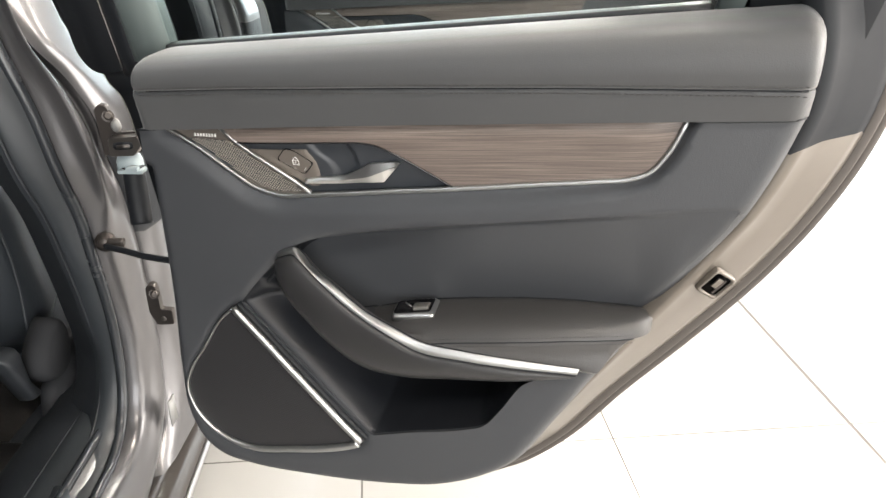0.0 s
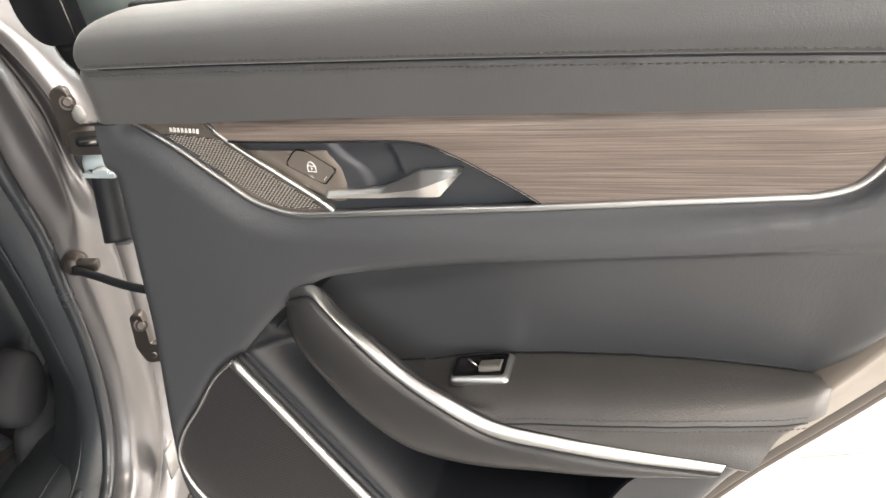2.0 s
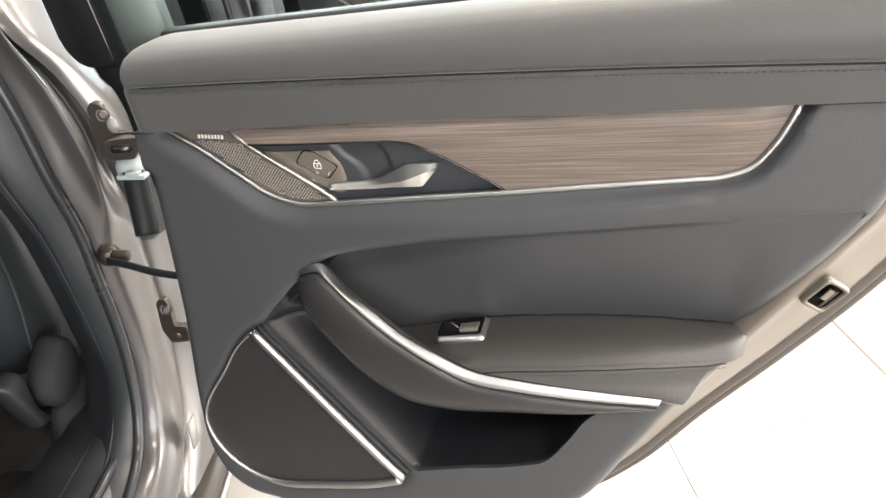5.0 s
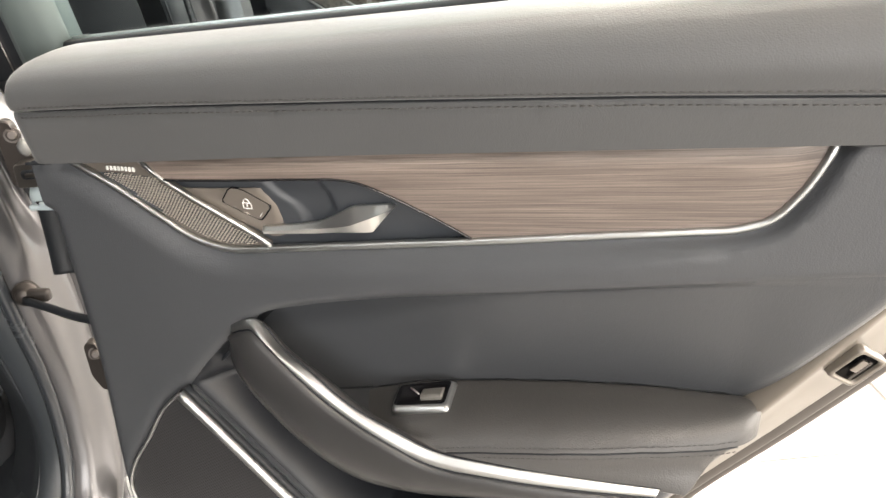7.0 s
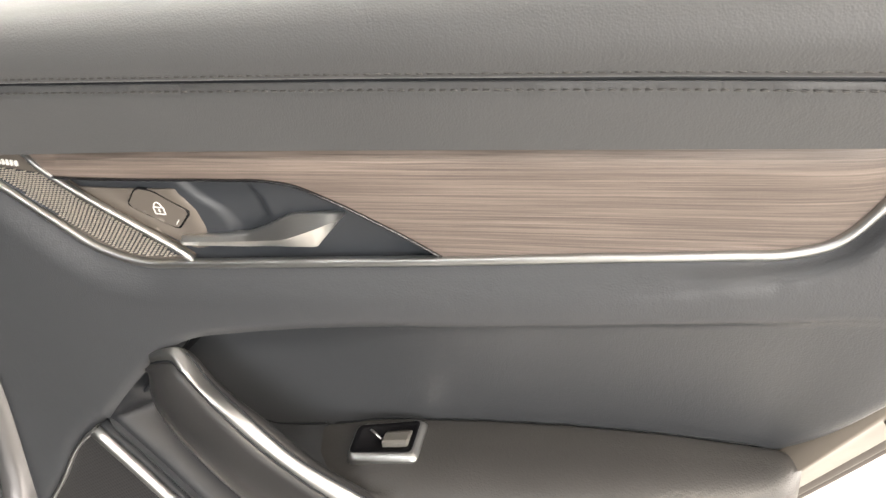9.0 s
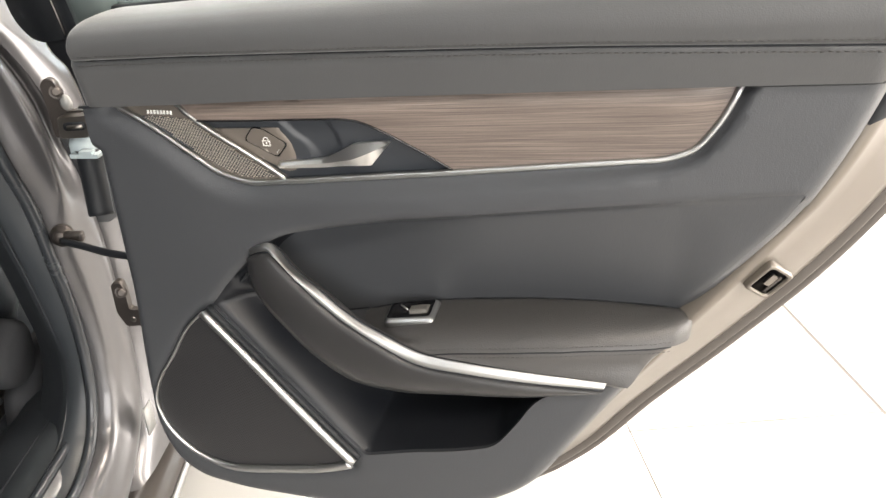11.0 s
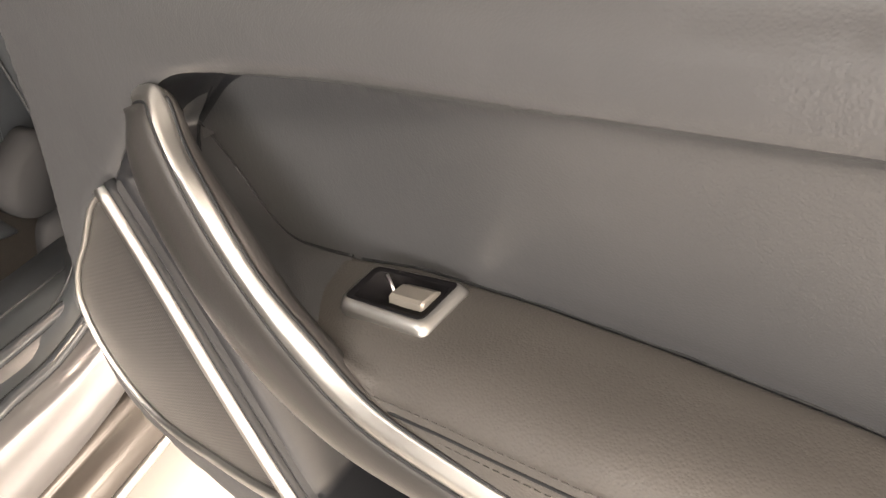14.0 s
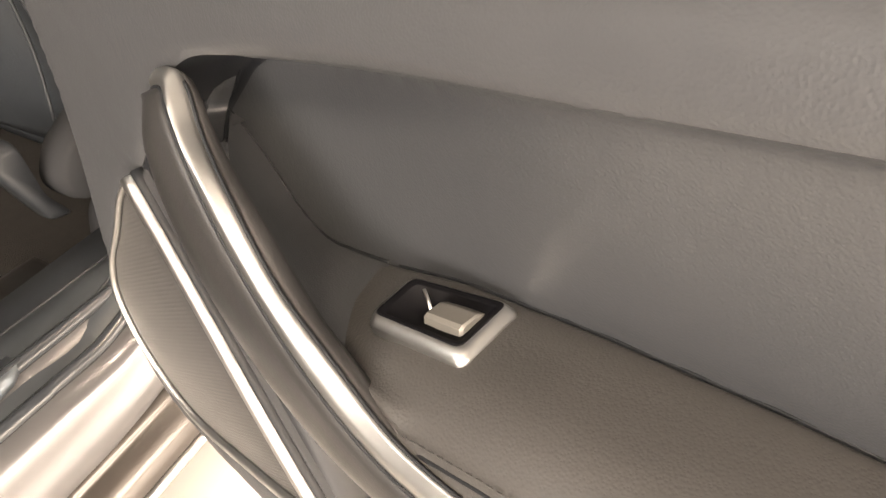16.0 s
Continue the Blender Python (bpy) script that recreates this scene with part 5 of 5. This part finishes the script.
seat_cover("side_cover", [(-0.15, 0.05), (-0.13, 0.13), (0.05, 0.19), (0.42, 0.15), (0.42, 0.03), (-0.08, 0.02)], 0.255, 0.290, CABIN_LINING, "dark plastic side cover", 0.03)
seat_cover("recliner_cover", [(-0.165, 0.235), (-0.115, 0.265), (-0.092, 0.245), (-0.094, 0.19), (-0.118, 0.155), (-0.165, 0.160), (-0.185, 0.195)], 0.270, 0.312, CABIN_LINING, "dark rounded recliner cover", 0.018)
seat_cover("bracket", [(-0.245, 0.262), (-0.200, 0.262), (-0.190, 0.182), (-0.165, 0.140), (-0.195, 0.146), (-0.215, 0.190)], 0.262, 0.288, DARK_TRIM, "dark steel bracket", 0.008)
part("seam", tube(along([(0.262, -0.265, 0.60), (0.268, -0.220, 0.545), (0.270, -0.179, 0.520), (0.271, -0.156, 0.478), (0.271, -0.138, 0.415), (0.270, -0.131, 0.332), (0.268, -0.137, 0.251)]), 0.0022, 6), SEAL, seat)
part("seat_rail", box((0.20, -0.25, -0.01), (0.25, 0.45, 0.04), 0.006), BLACK_SATIN, seat)
part("rail_foot", box((0.19, -0.27, -0.012), (0.26, -0.19, 0.06), 0.012), STEEL, seat, "grey seat rail end")

# ---- floor tiles ----
tile_me = bpy.data.meshes.new("tile")
tb = box((-PITCH / 2 + 0.0021, -PITCH / 2 + 0.0021, -0.0006), (PITCH / 2 - 0.0021, PITCH / 2 - 0.0021, 0.0), 0.0003, 1)
tb.to_mesh(tile_me)
tb.free()
tile_me.materials.append(TILE)
ct, st_ = math.cos(TURN_TILES), math.sin(TURN_TILES)
far = bmesh.new()
for i in range(-16, 14):
    for j in range(-14, 14):
        u, v = (i + 0.5) * PITCH + (0.006 if i >= 0 else 0), (j + 0.5) * PITCH
        x, y = TX + u * ct - v * st_, TY + u * st_ + v * ct
        if not (-6.9 < x < 7.1 and -5.0 < y < 8.1):
            continue
        if -1.6 < x < 4.6 and 0.2 < y < 5.6:
            t = new("tile", tile_me)
            t.parent = floor
            t.matrix_world = pose(x, y, 0.0, 0, 0, 6.8)
        else:
            b = box((-PITCH / 2 + 0.0021, -PITCH / 2 + 0.0021, -0.0006), (PITCH / 2 - 0.0021, PITCH / 2 - 0.0021, 0.0))
            bmesh.ops.transform(b, matrix=pose(x, y, 0, 0, 0, 6.8), verts=b.verts)
            join_into(far, b)
tagged(part("far_tiles", far, TILE, floor, smooth=False), kind="stuff")
